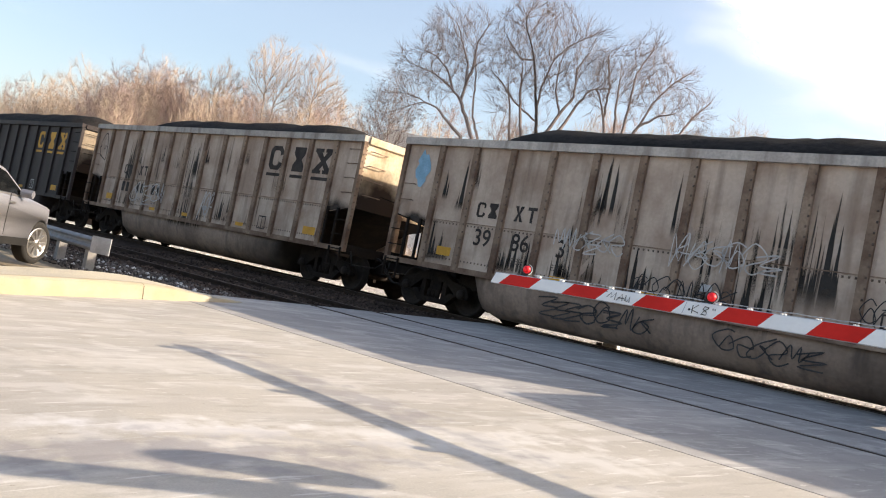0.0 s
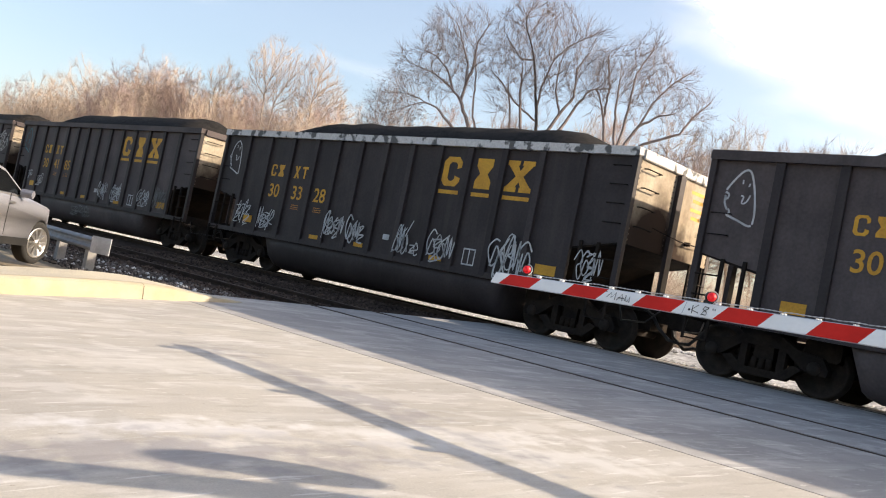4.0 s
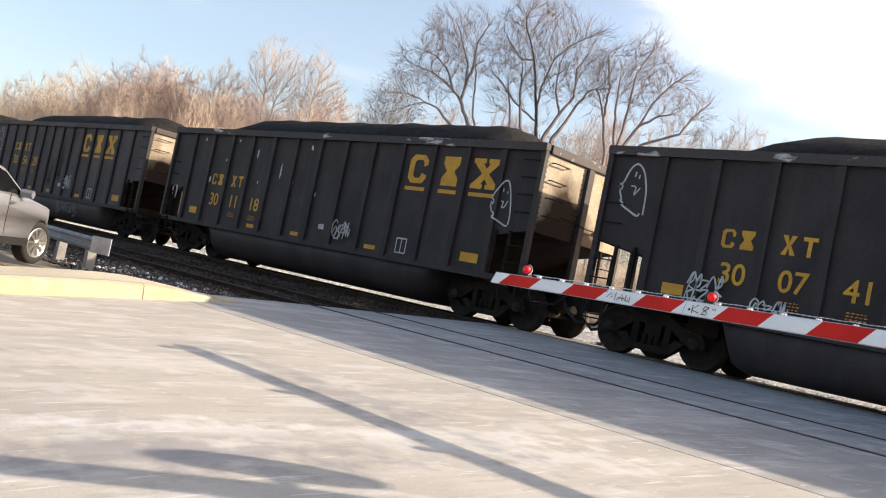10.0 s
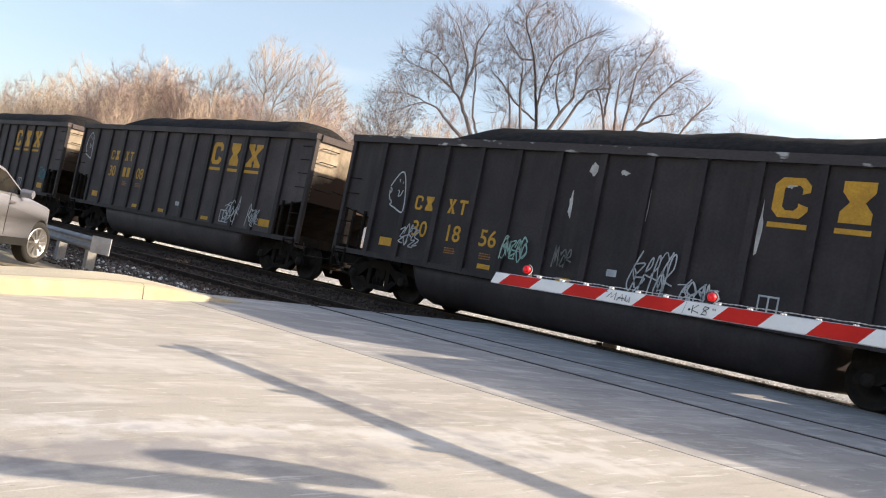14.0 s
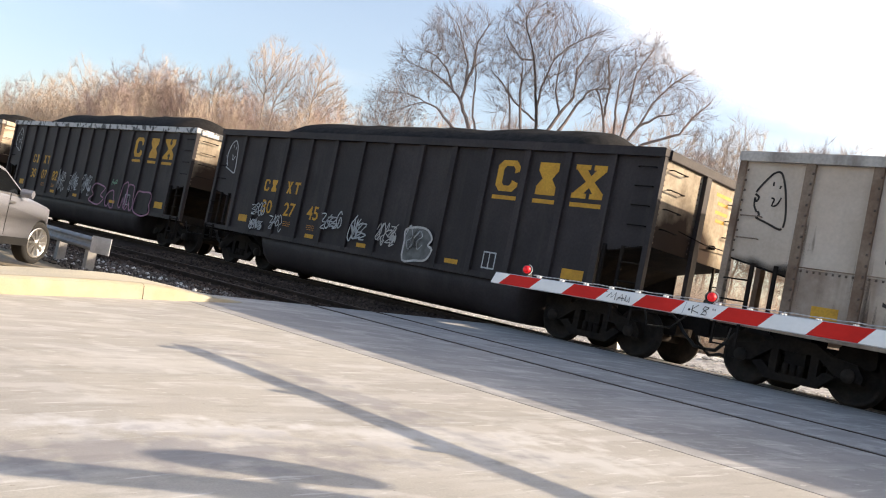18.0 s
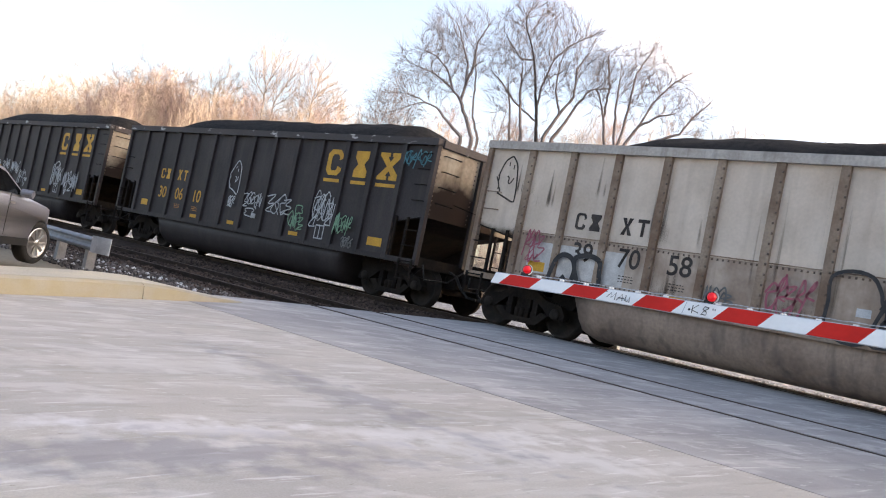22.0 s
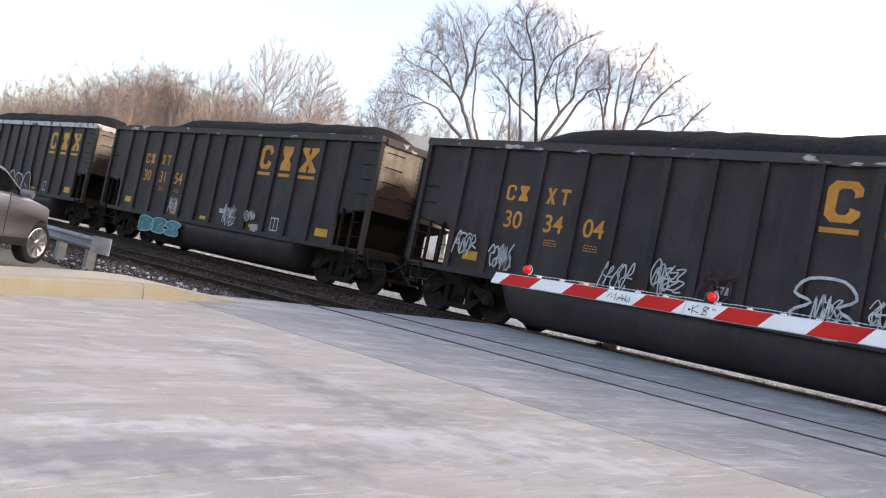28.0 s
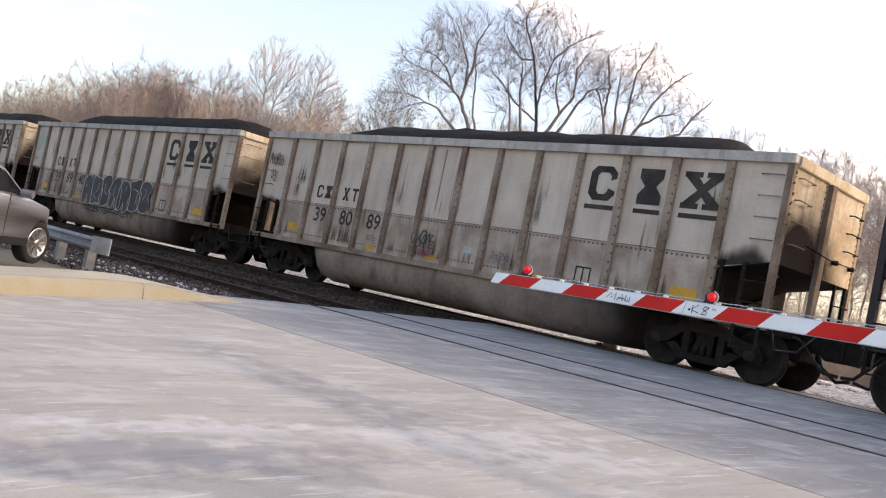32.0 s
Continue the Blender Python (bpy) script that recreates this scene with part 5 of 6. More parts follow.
    (371.79, "short", BLACK, ("30", "34", "04"), ORANGE, CHORDF, [T(1.7, 1.55, 100, 0.75, 0.55, 3, None, 0.06), T(2.75, 1.4, 101, 0.75, 0.6, 4, None, 0.06), T(5.6, 1.4, 103, 0.85, 0.55, 4), T(6.65, 1.5, 104, 0.8, 0.55, 4), T(7.55, 1.45, 327, 0.7, 0.6, 3, MAROON, 0.06), ("block", 9.4, 1.4, 0.8, 0.9, 1, None, CHALK, 105, 0.05), T(9.45, 1.35, 328, 0.5, 0.6, 2), T(10.35, 1.45, 106, 0.6, 0.4, 3), ("block", 11.55, 1.4, 1.1, 0.65, 3, None, CHALK, 107, 0.045), T(12.6, 1.3, 329, 0.9, 0.5, 3, MOSS)]),
    (387.56, "long", GREY, ("39", "79", "77"), INK, None, [B(3.7, 1.72, 1.9, 0.45, PALESPRAY), T(4.3, 1.22, 330, 2.2, 0.4, 4, SLATE, 0.075), ("block", 5.8, 1.4, 0.95, 1.15, 1, DTEAL, SPRAYK, 331, 0.04), T(8.3, 2.45, 108, 1.0, 0.8, 4, SPRAYK, 0.045), T(8.2, 1.8, 109, 0.9, 0.3, 4, CRIMSON, 0.05), T(8.8, 1.35, 332, 0.8, 0.5, 3, CRIMSON, 0.04), T(9.7, 1.35, 333, 0.7, 0.7, 3, SPRAYK, 0.05), B(8.9, 2.6, 0.3, 1.6, SPRAYK), B(9.9, 2.3, 0.25, 1.5, SPRAYK), B(4.3, 2.9, 0.3, 1.3, SPRAYK), T(11.65, 1.45, 334, 0.85, 0.8, 3, None, 0.06)]),
    (404.06, "long", GREY, ("39", "89", "40"), INK, None, [B(0.6, 3.05, 0.6, 0.75, MINT), ("block", 7.95, 1.42, 5.0, 1.0, 7, SPRAYG, PALESPRAY, 112, 0.025), T(7.4, 0.80, 335, 4.8, 0.3, 6, SPRAYG, 0.06), B(4.3, 2.9, 0.3, 1.3, SPRAYK), B(9.4, 2.6, 0.2, 1.2, SPRAYK)]),
    (420.46, "long", GREY, ("39", "80", "89"), INK, None, [T(0.6, 3.05, 113, 0.75, 0.35, 5, INK, 0.035), T(0.6, 2.6, 336, 0.35, 0.35, 2, INK, 0.03), T(6.8, 1.5, 114, 0.85, 0.5, 4, SPRAYG, 0.035), T(6.9, 1.2, 337, 0.4, 0.15, 2, CRIMSON, 0.04), T(9.1, 1.35, 338, 0.6, 0.3, 4, MOSS, 0.025)]),
    (436.9, "long", BLACK, ("", "", ""), YELLOW, None, []),
]
for i, (x0, kind, paint, number, marks, chord, extras) in enumerate(TRAIN):
    car, L = coal_car(kind, paint, number, marks, chord, extras=extras)
    load = coal_load(L, i + 1)
    CARS.append((x0 + L / 2, car, load))


# ---------------------------------------------------------------- crossing gate
ARM0, ARMD = Vector((-6.054, 6.936, 0.693)), Vector((0.38760, 0.00762, 0.00656))
gate = thing("crossing_gate", "red and white striped crossing gate arm, lowered, with red lamps", "crossing gate")


def on_arm(i, up=0.0, out=0.0):
    return ARM0 + ARMD * i + Vector((0, out + 0.42 * up, up)) * 0.955


N_STRIPES = 17
for i in range(-1, N_STRIPES):
    a, b = max(i, -0.27), i + 1
    ha, hb = 0.112 + 0.002 * a, 0.112 + 0.002 * b
    sl = 0.24
    sa = 0.0 if i == -1 else sl
    q = [on_arm(a), on_arm(b), on_arm(b + sl, hb), on_arm(a + sa + (0.03 if i == -1 else 0), ha)]
    s = Shape()
    s.loft([[p + Vector((0, d, 0)) for p in q] for d in (-0.003, 0.0)])
    part("stripe", s, WHITE if i % 2 else RED, gate, at=(0, -0.004, 0))
s = Shape()
s.loft([[on_arm(a, -0.006, 0), on_arm(a, -0.006, 0.035), on_arm(a, 0.118 + 0.002 * a, 0.035), on_arm(a, 0.118 + 0.002 * a, 0)] for a in (-0.27, N_STRIPES)])
part("arm", s, ALU, gate, "aluminium arm under the striped sheets")
s = Shape()
pts = [on_arm(0.9 + 0.06 * k, 0.143 + 0.002 * k * 0.06 + 0.002 * math.sin(k * 0.63), 0.015) for k in range(0, 258)]
s.tube(pts, [0.0062 if k % 2 else 0.0025 for k in range(258)], 5)
part("cable", s, ALU, gate, "grey lamp cable clipped along the arm")
# two short signatures in felt pen
PEN = ([[(-0.16, 0.035), (-0.145, 0.025)], [(-0.13, -0.02), (-0.10, 0.03), (-0.085, -0.02), (-0.05, 0.035), (-0.04, -0.035)], [(-0.02, -0.035), (0.02, 0.03), (0.04, -0.035)], [(-0.015, -0.01), (0.05, -0.005)], [(0.06, 0.025), (0.065, -0.025), (0.095, -0.03), (0.10, 0.02), (0.115, -0.035)]],
       [[(-0.10, 0.03), (-0.085, -0.04)], [(-0.05, 0.04), (-0.10, -0.01), (-0.03, -0.03)], [(0.05, 0.03), (0.01, 0.035), (0.0, 0.01), (0.04, -0.01), (0.045, -0.035), (0.0, -0.035), (0.015, -0.005), (0.05, 0.025)], [(0.085, 0.03), (0.09, 0.015)], [(0.105, 0.03), (0.11, 0.015)]])
for x0, seed in ((3.36, 0), (5.46, 1)):
    t = Shape()
    for line in PEN[seed]:
        q = ribbon(line, 0.0075)
        t.add([(a, 0.42 * c, c) for a, b, c in q.v], q.f)
    p = on_arm(x0 + 0.25, 0.06)
    part("ink_scrawl", t, INK, gate, "thin black pen scrawl", at=(p.x, p.y - 0.011, p.z))
p = on_arm(5.40, 0.05)
part("bolt", Shape().disc((p.x, p.y - 0.008, p.z), (0, -1, 0), [(0, 0.011), (0.006, 0.010), (0.008, 0.004)], 10), DARKPL, gate, "dark bolt head")
q0, q1 = on_arm(5.26, 0.004), on_arm(5.27, 0.115)
part("splice_edge", Shape().loft([[(v.x, v.y - 0.009, v.z), (v.x + 0.006, v.y - 0.009, v.z), (v.x + 0.006, v.y - 0.004, v.z), (v.x, v.y - 0.004, v.z)] for v in (q0, q1)]), ALU, gate, "edge of the splice plate")
for k in range(14):
    i = 1.1 + 0.72 * k + (0.55 if k > 5 else 0)
    p = on_arm(i, 0.13, 0.015)
    part("clip", Shape().box(p.x - 0.02, p.y - 0.014, p.z - 0.012, p.x - 0.004, p.y + 0.014, p.z + 0.014, 0.004).box(p.x + 0.004, p.y - 0.014, p.z - 0.012, p.x + 0.02, p.y + 0.014, p.z + 0.014, 0.004), WHITE, gate)
for i in (0.63, 5.74, 10.4):
    p = on_arm(i, 0.19, 0.015)
    hs = Shape().box(p.x - 0.045, p.y - 0.03, p.z - 0.085, p.x + 0.045, p.y + 0.04, p.z - 0.03, 0.01)
    fx, fy = 0.62, -0.785
    hs.disc(p, (-fx, -fy, 0), [(-0.035, 0.042), (0.03, 0.048), (0.035, 0.034), (0.035, 0.01)], 16)
    lm = part("lamp", hs, DARKPL, gate, "small black lamp housing")
    part("lens", Shape().disc(p, (fx, fy, 0), [(0.036, 0.040), (0.055, 0.036), (0.070, 0.023), (0.077, 0.007)], 16), LAMP, lm, "lit red lens")
    vis = Shape()
    ring = [[p + Vector((-fy * r * math.cos(t) + fx * d, fx * r * math.cos(t) + fy * d, r * math.sin(t))) for t in [radians(-70 + 12 * k) for k in range(13)]] for r, d in ((0.049, 0.05), (0.049, 0.0), (0.056, 0.0), (0.056, 0.05))]
    vis.loft([[ring[j][k] for j in range(4)] for k in range(13)])
    part("visor", vis, WHITE, lm, "bright visor rim")
MX, MY = 0.655, 7.905
gz = ground_z(MY)
part("mast", Shape().tube([(MX, MY, gz), (MX, MY, gz + 4.6)], 0.15, 16), ALU, gate)
part("base", Shape().box(MX - 0.45, 7.0, gz - 0.15, MX + 0.55, MY + 0.3, gz + 0.12, 0.04), PANEL, gate)
part("mechanism", Shape().box(MX + 0.21, 7.62, gz + 0.12, MX + 0.52, 8.25, gz + 1.45, 0.05), ALU, gate)
part("pivot_arm", Shape().box(MX - 0.1, 7.04, gz + 0.95, MX + 1.4, 7.62, gz + 1.22, 0.04), ALU, gate)
for sg in (-1, 1):
    p = Vector((MX, MY - 0.11 - 0.02 * (sg + 1), gz + 4.1))
    dx, dz = 0.62, 0.62 * sg
    nx, nz = -dz / 0.877 * 0.115, dx / 0.877 * 0.115
    q = [(p.x - dx + nx, p.z - dz + nz), (p.x - dx - nx, p.z - dz - nz), (p.x + dx - nx, p.z + dz - nz), (p.x + dx + nx, p.z + dz + nz)]
    part("crossbuck_blade", Shape().prism(q, p.y - 0.012, p.y), WHITE, gate)
    p = Vector((MX + sg * 0.60, MY, gz + 2.46))
    fl = Shape().disc(p, (0, -1, 0), [(0.02, 0.01), (0.02, 0.26), (0.0, 0.26), (0.0, 0.12), (-0.15, 0.10), (-0.15, 0.01)], 24)
    fl.tube([(MX, MY, gz + 2.55), (p.x, p.y + 0.05, p.z)], 0.03, 6)
    part("flasher", fl, DARKPL, gate)

# ---------------------------------------------------------------- kerb, guardrail, parked vehicle
# y, kerb front x, height, back edge x of the walkway
EDGE = ((2.6, -11.5, 0.22, -11.9), (3.4, -11.2, 0.22, -12.3), (4.4, -11.28, 0.22, -12.6), (5.5, -11.45, 0.22, -12.85), (6.1, -11.5, 0.21, -12.95), (6.6, -11.55, 0.17, -13.1), (7.1, -11.65, 0.10, -13.15), (7.6, -11.85, 0.04, -12.9), (8.05, -12.05, 0.012, -12.4), (8.45, -12.28, 0.0, -12.36))
for lo, hi in ((0, 5), (4, 9)):
    ks = Shape()
    sec = []
    for y, xf, hgt, xb in EDGE[lo:hi]:
        y2 = y + (0.012 if lo and y == EDGE[4][0] else 0)
        z = ground_z(y)
        k = min(1, hgt / 0.1)
        sec.append([(xf, y2, z - 0.1), (xf - 0.04, y2, z + hgt * 0.86), (xf - 0.09, y2, z + hgt), (xf - 0.09 - 0.10 * k, y2, z + hgt + 0.004), (xf - 0.09 - 0.10 * k, y2, z - 0.1)])
    solid("kerb", ks.loft(sec), CURB, "yellow-washed concrete kerb along the road's edge", "kerb", "structure", "kerbs")
ws = Shape()
ws.loft([[(xf - 0.195, y, ground_z(y) - 0.1), (xf - 0.195, y, ground_z(y) + hgt - 0.004), (xb, y, ground_z(y) + hgt * 0.9), (xb - 0.03, y, ground_z(y) - 0.1)] for y, xf, hgt, xb in EDGE[:-1]])
solid("pavement", ws, WALKWAY, "pale concrete walkway behind the kerb", "pavement", "structure")


def stones(seed, count, x0, x1, y0, y1, lo, hi, lift):
    rnd = random.Random(seed)
    s = Shape()
    for _ in range(count):
        x, y, r = rnd.uniform(x0, x1), rnd.uniform(y0, y1), rnd.uniform(lo, hi)
        z = ground_z(y) + lift
        q = [(x + r * rnd.uniform(0.6, 1.2) * dx, y + r * rnd.uniform(0.6, 1.2) * dy, z + r * rnd.uniform(0.5, 0.9) * dz) for dx, dy, dz in ((1, 0, 0), (0, 1, 0), (-1, 0, 0), (0, -1, 0), (0.2, 0.1, 1), (0, 0, -1))]
        s.add(q, [(0, 1, 4), (1, 2, 4), (2, 3, 4), (3, 0, 4), (1, 0, 5), (2, 1, 5), (3, 2, 5), (0, 3, 5)])
    return s


solid("loose_stones", stones(1, 3600, -26, -12.7, 7.0, 9.3, 0.018, 0.048, -0.085), STONE, "grey crushed stone between kerb and rails", "stones", "stuff")
solid("loose_stones", stones(4, 5000, -26, -12.95, 9.1, 16.5, 0.02, 0.055, -0.085), DARKSTONE, "oily dark crushed stone between the rails", "stones", "stuff")
solid("loose_stones", stones(2, 90, -20, -13.0, 7.2, 9.0, 0.02, 0.055, -0.07), PALESTONE, "scattered pale stones and litter on the ballast", "stones", "stuff")
bank = Shape().loft([[(x, 17.9, -0.1), (x, 19.3, 0.15 + 0.04 * math.sin(x * 0.9)), (x, 20.6, 0.22 + 0.05 * math.sin(x * 0.37 + 1)), (x, 22.5, 0.2), (x, 25.5, -0.15)] for x in range(-120, 31, 2)])
solid("gravel_bank", bank, GRAVEL, "low bank of pale crushed stone beyond the far rails", "gravel", "structure")
solid("loose_stones", stones(9, 2600, -45, 0, 19.0, 21.2, 0.03, 0.07, 0.17), PALESTONE, "pale crushed stone on the bank", "stones", "stuff")
solid("loose_stones", stones(3, 5200, -42, 0, 16.7, 18.9, 0.03, 0.08, -0.04), PALESTONE, "pale crushed stone beyond the far rails", "stones", "stuff")

blk = Shape().prism([(-0.16, 0), (0.17, 0), (0.15, 0.20), (0.05, 0.24), (-0.12, 0.19)], -0.14, 0.12)
bt = thing("concrete_block", "small pale broken concrete block beside the far rail", "block", at=(-11.15, 16.75, -0.02), rz=20)
part("block", blk, PALESTONE, bt)
part("chip", Shape().prism([(-0.33, 0), (-0.20, 0), (-0.21, 0.09), (-0.30, 0.08)], -0.08, 0.06), STONE, bt, "dark broken chip")

rail = thing("guardrail", "galvanised steel guardrail on short posts", "guardrail")
GR = [(-15.85, 7.25), (-18.1, 7.43), (-24.9, 7.9), (-40.9, 8.8)]
sec = [(-0.02, -0.155), (0.03, -0.12), (0.045, -0.08), (0.0, -0.03), (0.0, 0.03), (0.045, 0.08), (0.03, 0.12), (-0.02, 0.155), (-0.03, 0.155), (0.02, 0.12), (0.035, 0.08), (-0.01, 0.03), (-0.01, -0.03), (0.035, -0.08), (0.02, -0.12), (-0.03, -0.155)]
s = Shape()
s.loft([[(x + 0.1 * a, y - a, ground_z(y) + 0.40 + 0.8 * b) for a, b in sec] for x, y in GR])
part("beam", s, GALV, rail, "corrugated steel beam")
x, y = GR[0]
s = Shape()
s.loft([[(x + 0.42 * k / 6 * 1.0, y - 0.03 + 0.16 * math.sin(k / 6 * 1.4) + d, ground_z(y) + 0.40 + q * 0.15) for d, q in ((0, -1), (0, 1), (0.012, 1), (0.012, -1))] for k in range(7)])
part("end_shoe", s, ALU, rail, "flared end plate")
for px, py in ((-16.15, 7.29), (-17.75, 7.42), (-19.6, 7.56), (-21.5, 7.7)):
    z = ground_z(py)
    part("post", Shape().box(px - 0.07, py + 0.02, z - 0.3, px + 0.07, py + 0.18, z + 0.47, 0.01), GREYWOOD, rail, "grey weathered post")


CARPAINT = mat("silver_grey_car_paint", (0.23, 0.235, 0.265), (0.205, 0.21, 0.235), 1, 40, 0.3, 0.25, 0.0, spec=0.55)
CARGLASS = mat("dark_glass", (0.008, 0.009, 0.010), None, 1, 5, 0.04, 0.0, 0.0, spec=0.25)
TYRE = mat("tyre_rubber", (0.025, 0.024, 0.023), None, 6, 40, 0.9, 0, 0.2)
CHROME = mat("alloy_rim", (0.62, 0.60, 0.58), None, 4, 40, 0.3, 0.9, 0.02)
HEADL = mat("headlamp_glass", (0.6, 0.6, 0.62), None, 4, 20, 0.1, 0.2, 0.0, spec=0.8)


def parked_suv(x, y, rz):
    """Vehicle nose along its +x; the wheel track is 1.6 m."""
    z = ground_z(y) + 0.02
    v = thing("parked_suv", "silver-grey sport utility vehicle standing beside the kerb", "car", at=(x, y, z), rz=rz)
    half = 0.92
    # side outline from nose to tail at three widths
    lower = [(0.76, 0.42), (0.80, 0.55), (0.77, 0.76), (0.58, 0.90), (0.20, 1.00), (-0.50, 1.08), (-3.4, 1.14), (-3.62, 1.05), (-3.70, 0.60), (-3.60, 0.40)]
    arch = []
    for cx in (-2.75, 0.0):
        arch += [(cx + 0.43 * math.cos(radians(a)), 0.35 + 0.43 * math.sin(radians(a))) for a in range(180, -1, -20)]
    outline = [(-3.60, 0.30)] + [(cx, cz) for cx, cz in arch[:10]] + arch[10:] + [(0.74, 0.28)] + lower[0:-1] + [(-3.68, 0.45)]
    s = Shape()
    rings = []
    for yy, k in ((-half, 0.84), (-half + 0.05, 0.93), (-half + 0.16, 1.0), (half - 0.16, 1.0), (half - 0.05, 0.93), (half, 0.84)):
        rings.append([(px * (0.94 + 0.06 * k), yy * (1 - 0.42 * min(1, max(0, px - 0.15) / 0.8) ** 1.6), 0.62 + (pz - 0.62) * (k if pz > 0.62 else 1.0)) for px, pz in outline])
    s.loft(rings, True)
    body = part("body", s, CARPAINT, v)
    cab = [(-0.62, 1.05), (-1.42, 1.43), (-1.85, 1.50), (-2.8, 1.50), (-3.3, 1.40), (-3.58, 1.10)]
    s = Shape()
    s.loft([[(px, sg * (0.86 - 0.17 * max(0, (pz - 1.05) / 0.65)), pz) for px, pz in cab] for sg in (-1, 1)])
    part("cabin", s, CARPAINT, v)
    for sg in (-1, 1):
        def sidey(pz):
            return sg * (0.868 - 0.17 * max(0, (pz - 1.05) / 0.65))
        for win in ([(-0.80, 1.09), (-1.42, 1.385), (-1.80, 1.44), (-1.80, 1.09)], [(-1.88, 1.09), (-1.88, 1.44), (-2.45, 1.44), (-2.45, 1.09)], [(-2.55, 1.09), (-2.55, 1.43), (-3.2, 1.34), (-3.4, 1.11)]):
            w = Shape().loft([[(px, sidey(pz) + sg * d, pz) for px, pz in win] for d in (0.0, 0.006)])
            part("window", w, CARGLASS, v, "dark side window")
        part("mirror", Shape().box(-1.06, min(sg * 0.90, sg * 1.08), 1.06, -0.92, max(sg * 0.90, sg * 1.06), 1.19, 0.05), CARPAINT, v, "grey wing mirror")
        part("headlamp", Shape().loft([[(px, sg * py, pz) for px, pz in ((0.40, 0.78), (0.72, 0.70), (0.64, 0.82), (0.38, 0.90))] for py in (0.50, 0.72)]), HEADL, v, "headlamp")
        part("door_line", Shape().box(-1.41, min(sg * 0.915, sg * 0.924), 0.45, -1.395, max(sg * 0.915, sg * 0.924), 1.08), DARKPL, v)
        part("belt_trim", Shape().box(-3.2, min(sg * 0.872, sg * 0.885), 1.055, -0.80, max(sg * 0.872, sg * 0.885), 1.075), CHROME, v, "bright trim under the windows")
        for dx in (-1.32, -2.36):
            part("door_handle", Shape().box(dx - 0.11, min(sg * 0.91, sg * 0.95), 0.93, dx + 0.06, max(sg * 0.91, sg * 0.95), 0.965, 0.01), CHROME, v, "bright door handle")
        part("rocker", Shape().box(-2.3, min(sg * 0.90, sg * 0.935), 0.30, -0.45, max(sg * 0.90, sg * 0.935), 0.42, 0.02), DARKPL, v)
        for cx in (0.0, -2.75):
            tyre = part("wheel", Shape().disc((0, 0, 0), (0, sg, 0), [(-0.12, 0.24), (-0.12, 0.33), (-0.09, 0.36), (0.09, 0.36), (0.12, 0.33), (0.12, 0.25), (0.09, 0.245), (0.09, 0.01)], 32), TYRE, v, at=(cx, sg * 0.80, 0.36))
            if cx == 0.0:
                tyre.rotation_euler = (0, 0, radians(-14))
            rim = Shape()
            rim.disc((0, sg * 0.10, 0), (0, sg, 0), [(0, 0.255), (0.025, 0.255), (0.025, 0.225), (0.0, 0.215)], 28)
            rim.disc((0, sg * 0.10, 0), (0, sg, 0), [(0, 0.07), (0.03, 0.06), (0.035, 0.01)], 12)
            for k in range(10):
                a = k * 0.6283
                b = a + 0.10
                rim.loft([[(0.05 * math.cos(a - .3), sg * 0.10, 0.05 * math.sin(a - .3)), (0.05 * math.cos(a + .3), sg * 0.10, 0.05 * math.sin(a + .3)), (0.23 * math.cos(b), sg * 0.10, 0.23 * math.sin(b)), (0.23 * math.cos(a - 0.1), sg * 0.10, 0.23 * math.sin(a - 0.1))],
                          [(0.05 * math.cos(a - .3), sg * 0.12, 0.05 * math.sin(a - .3)), (0.05 * math.cos(a + .3), sg * 0.12, 0.05 * math.sin(a + .3)), (0.23 * math.cos(b), sg * 0.12, 0.23 * math.sin(b)), (0.23 * math.cos(a - 0.1), sg * 0.12, 0.23 * math.sin(a - 0.1))]])
            part("rim", rim, CHROME, tyre, "ten-spoke alloy rim")
    ws = Shape().loft([[(-0.65, yy * 0.99, 1.072), (-1.40, yy * 0.86, 1.428), (-1.39, yy * 0.86, 1.440), (-0.635, yy * 0.99, 1.078)] for yy in (-0.80, 0.80)])
    part("windscreen", ws, CARGLASS, v, "dark windscreen")
    part("grille", Shape().box(0.76, -0.45, 0.50, 0.81, 0.45, 0.72, 0.01), DARKPL, v)
    return v


parked_suv(-16.24, 5.54, 137)

# ---------------------------------------------------------------- far house


def far_house():
    v = thing("white_house", "small white house with a pale roof among the trees", "house", at=(-44.1, 39.4, 0.0), rz=45)
    part("wall", Shape().box(-3, -2.2, -0.4, 3, 2.2, 7.4), WHITE, v)
    rf = Shape()
    rf.prism([(-3.4, 7.3), (3.4, 7.3), (3.4, 7.5), (1.3, 9.45), (-1.3, 9.45), (-3.4, 7.5)], -2.5, 2.5)
    part("roof", rf, WHITE, v)
    for wx in (-1.5, 1.2):
        part("window", Shape().box(wx - 0.4, -2.22, 3.6, wx + 0.4, -2.19, 4.9), CARGLASS, v)


far_house()

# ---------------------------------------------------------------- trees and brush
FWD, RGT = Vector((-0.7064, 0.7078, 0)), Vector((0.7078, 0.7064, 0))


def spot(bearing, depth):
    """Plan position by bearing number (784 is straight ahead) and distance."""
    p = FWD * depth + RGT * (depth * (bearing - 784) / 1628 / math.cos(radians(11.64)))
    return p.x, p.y


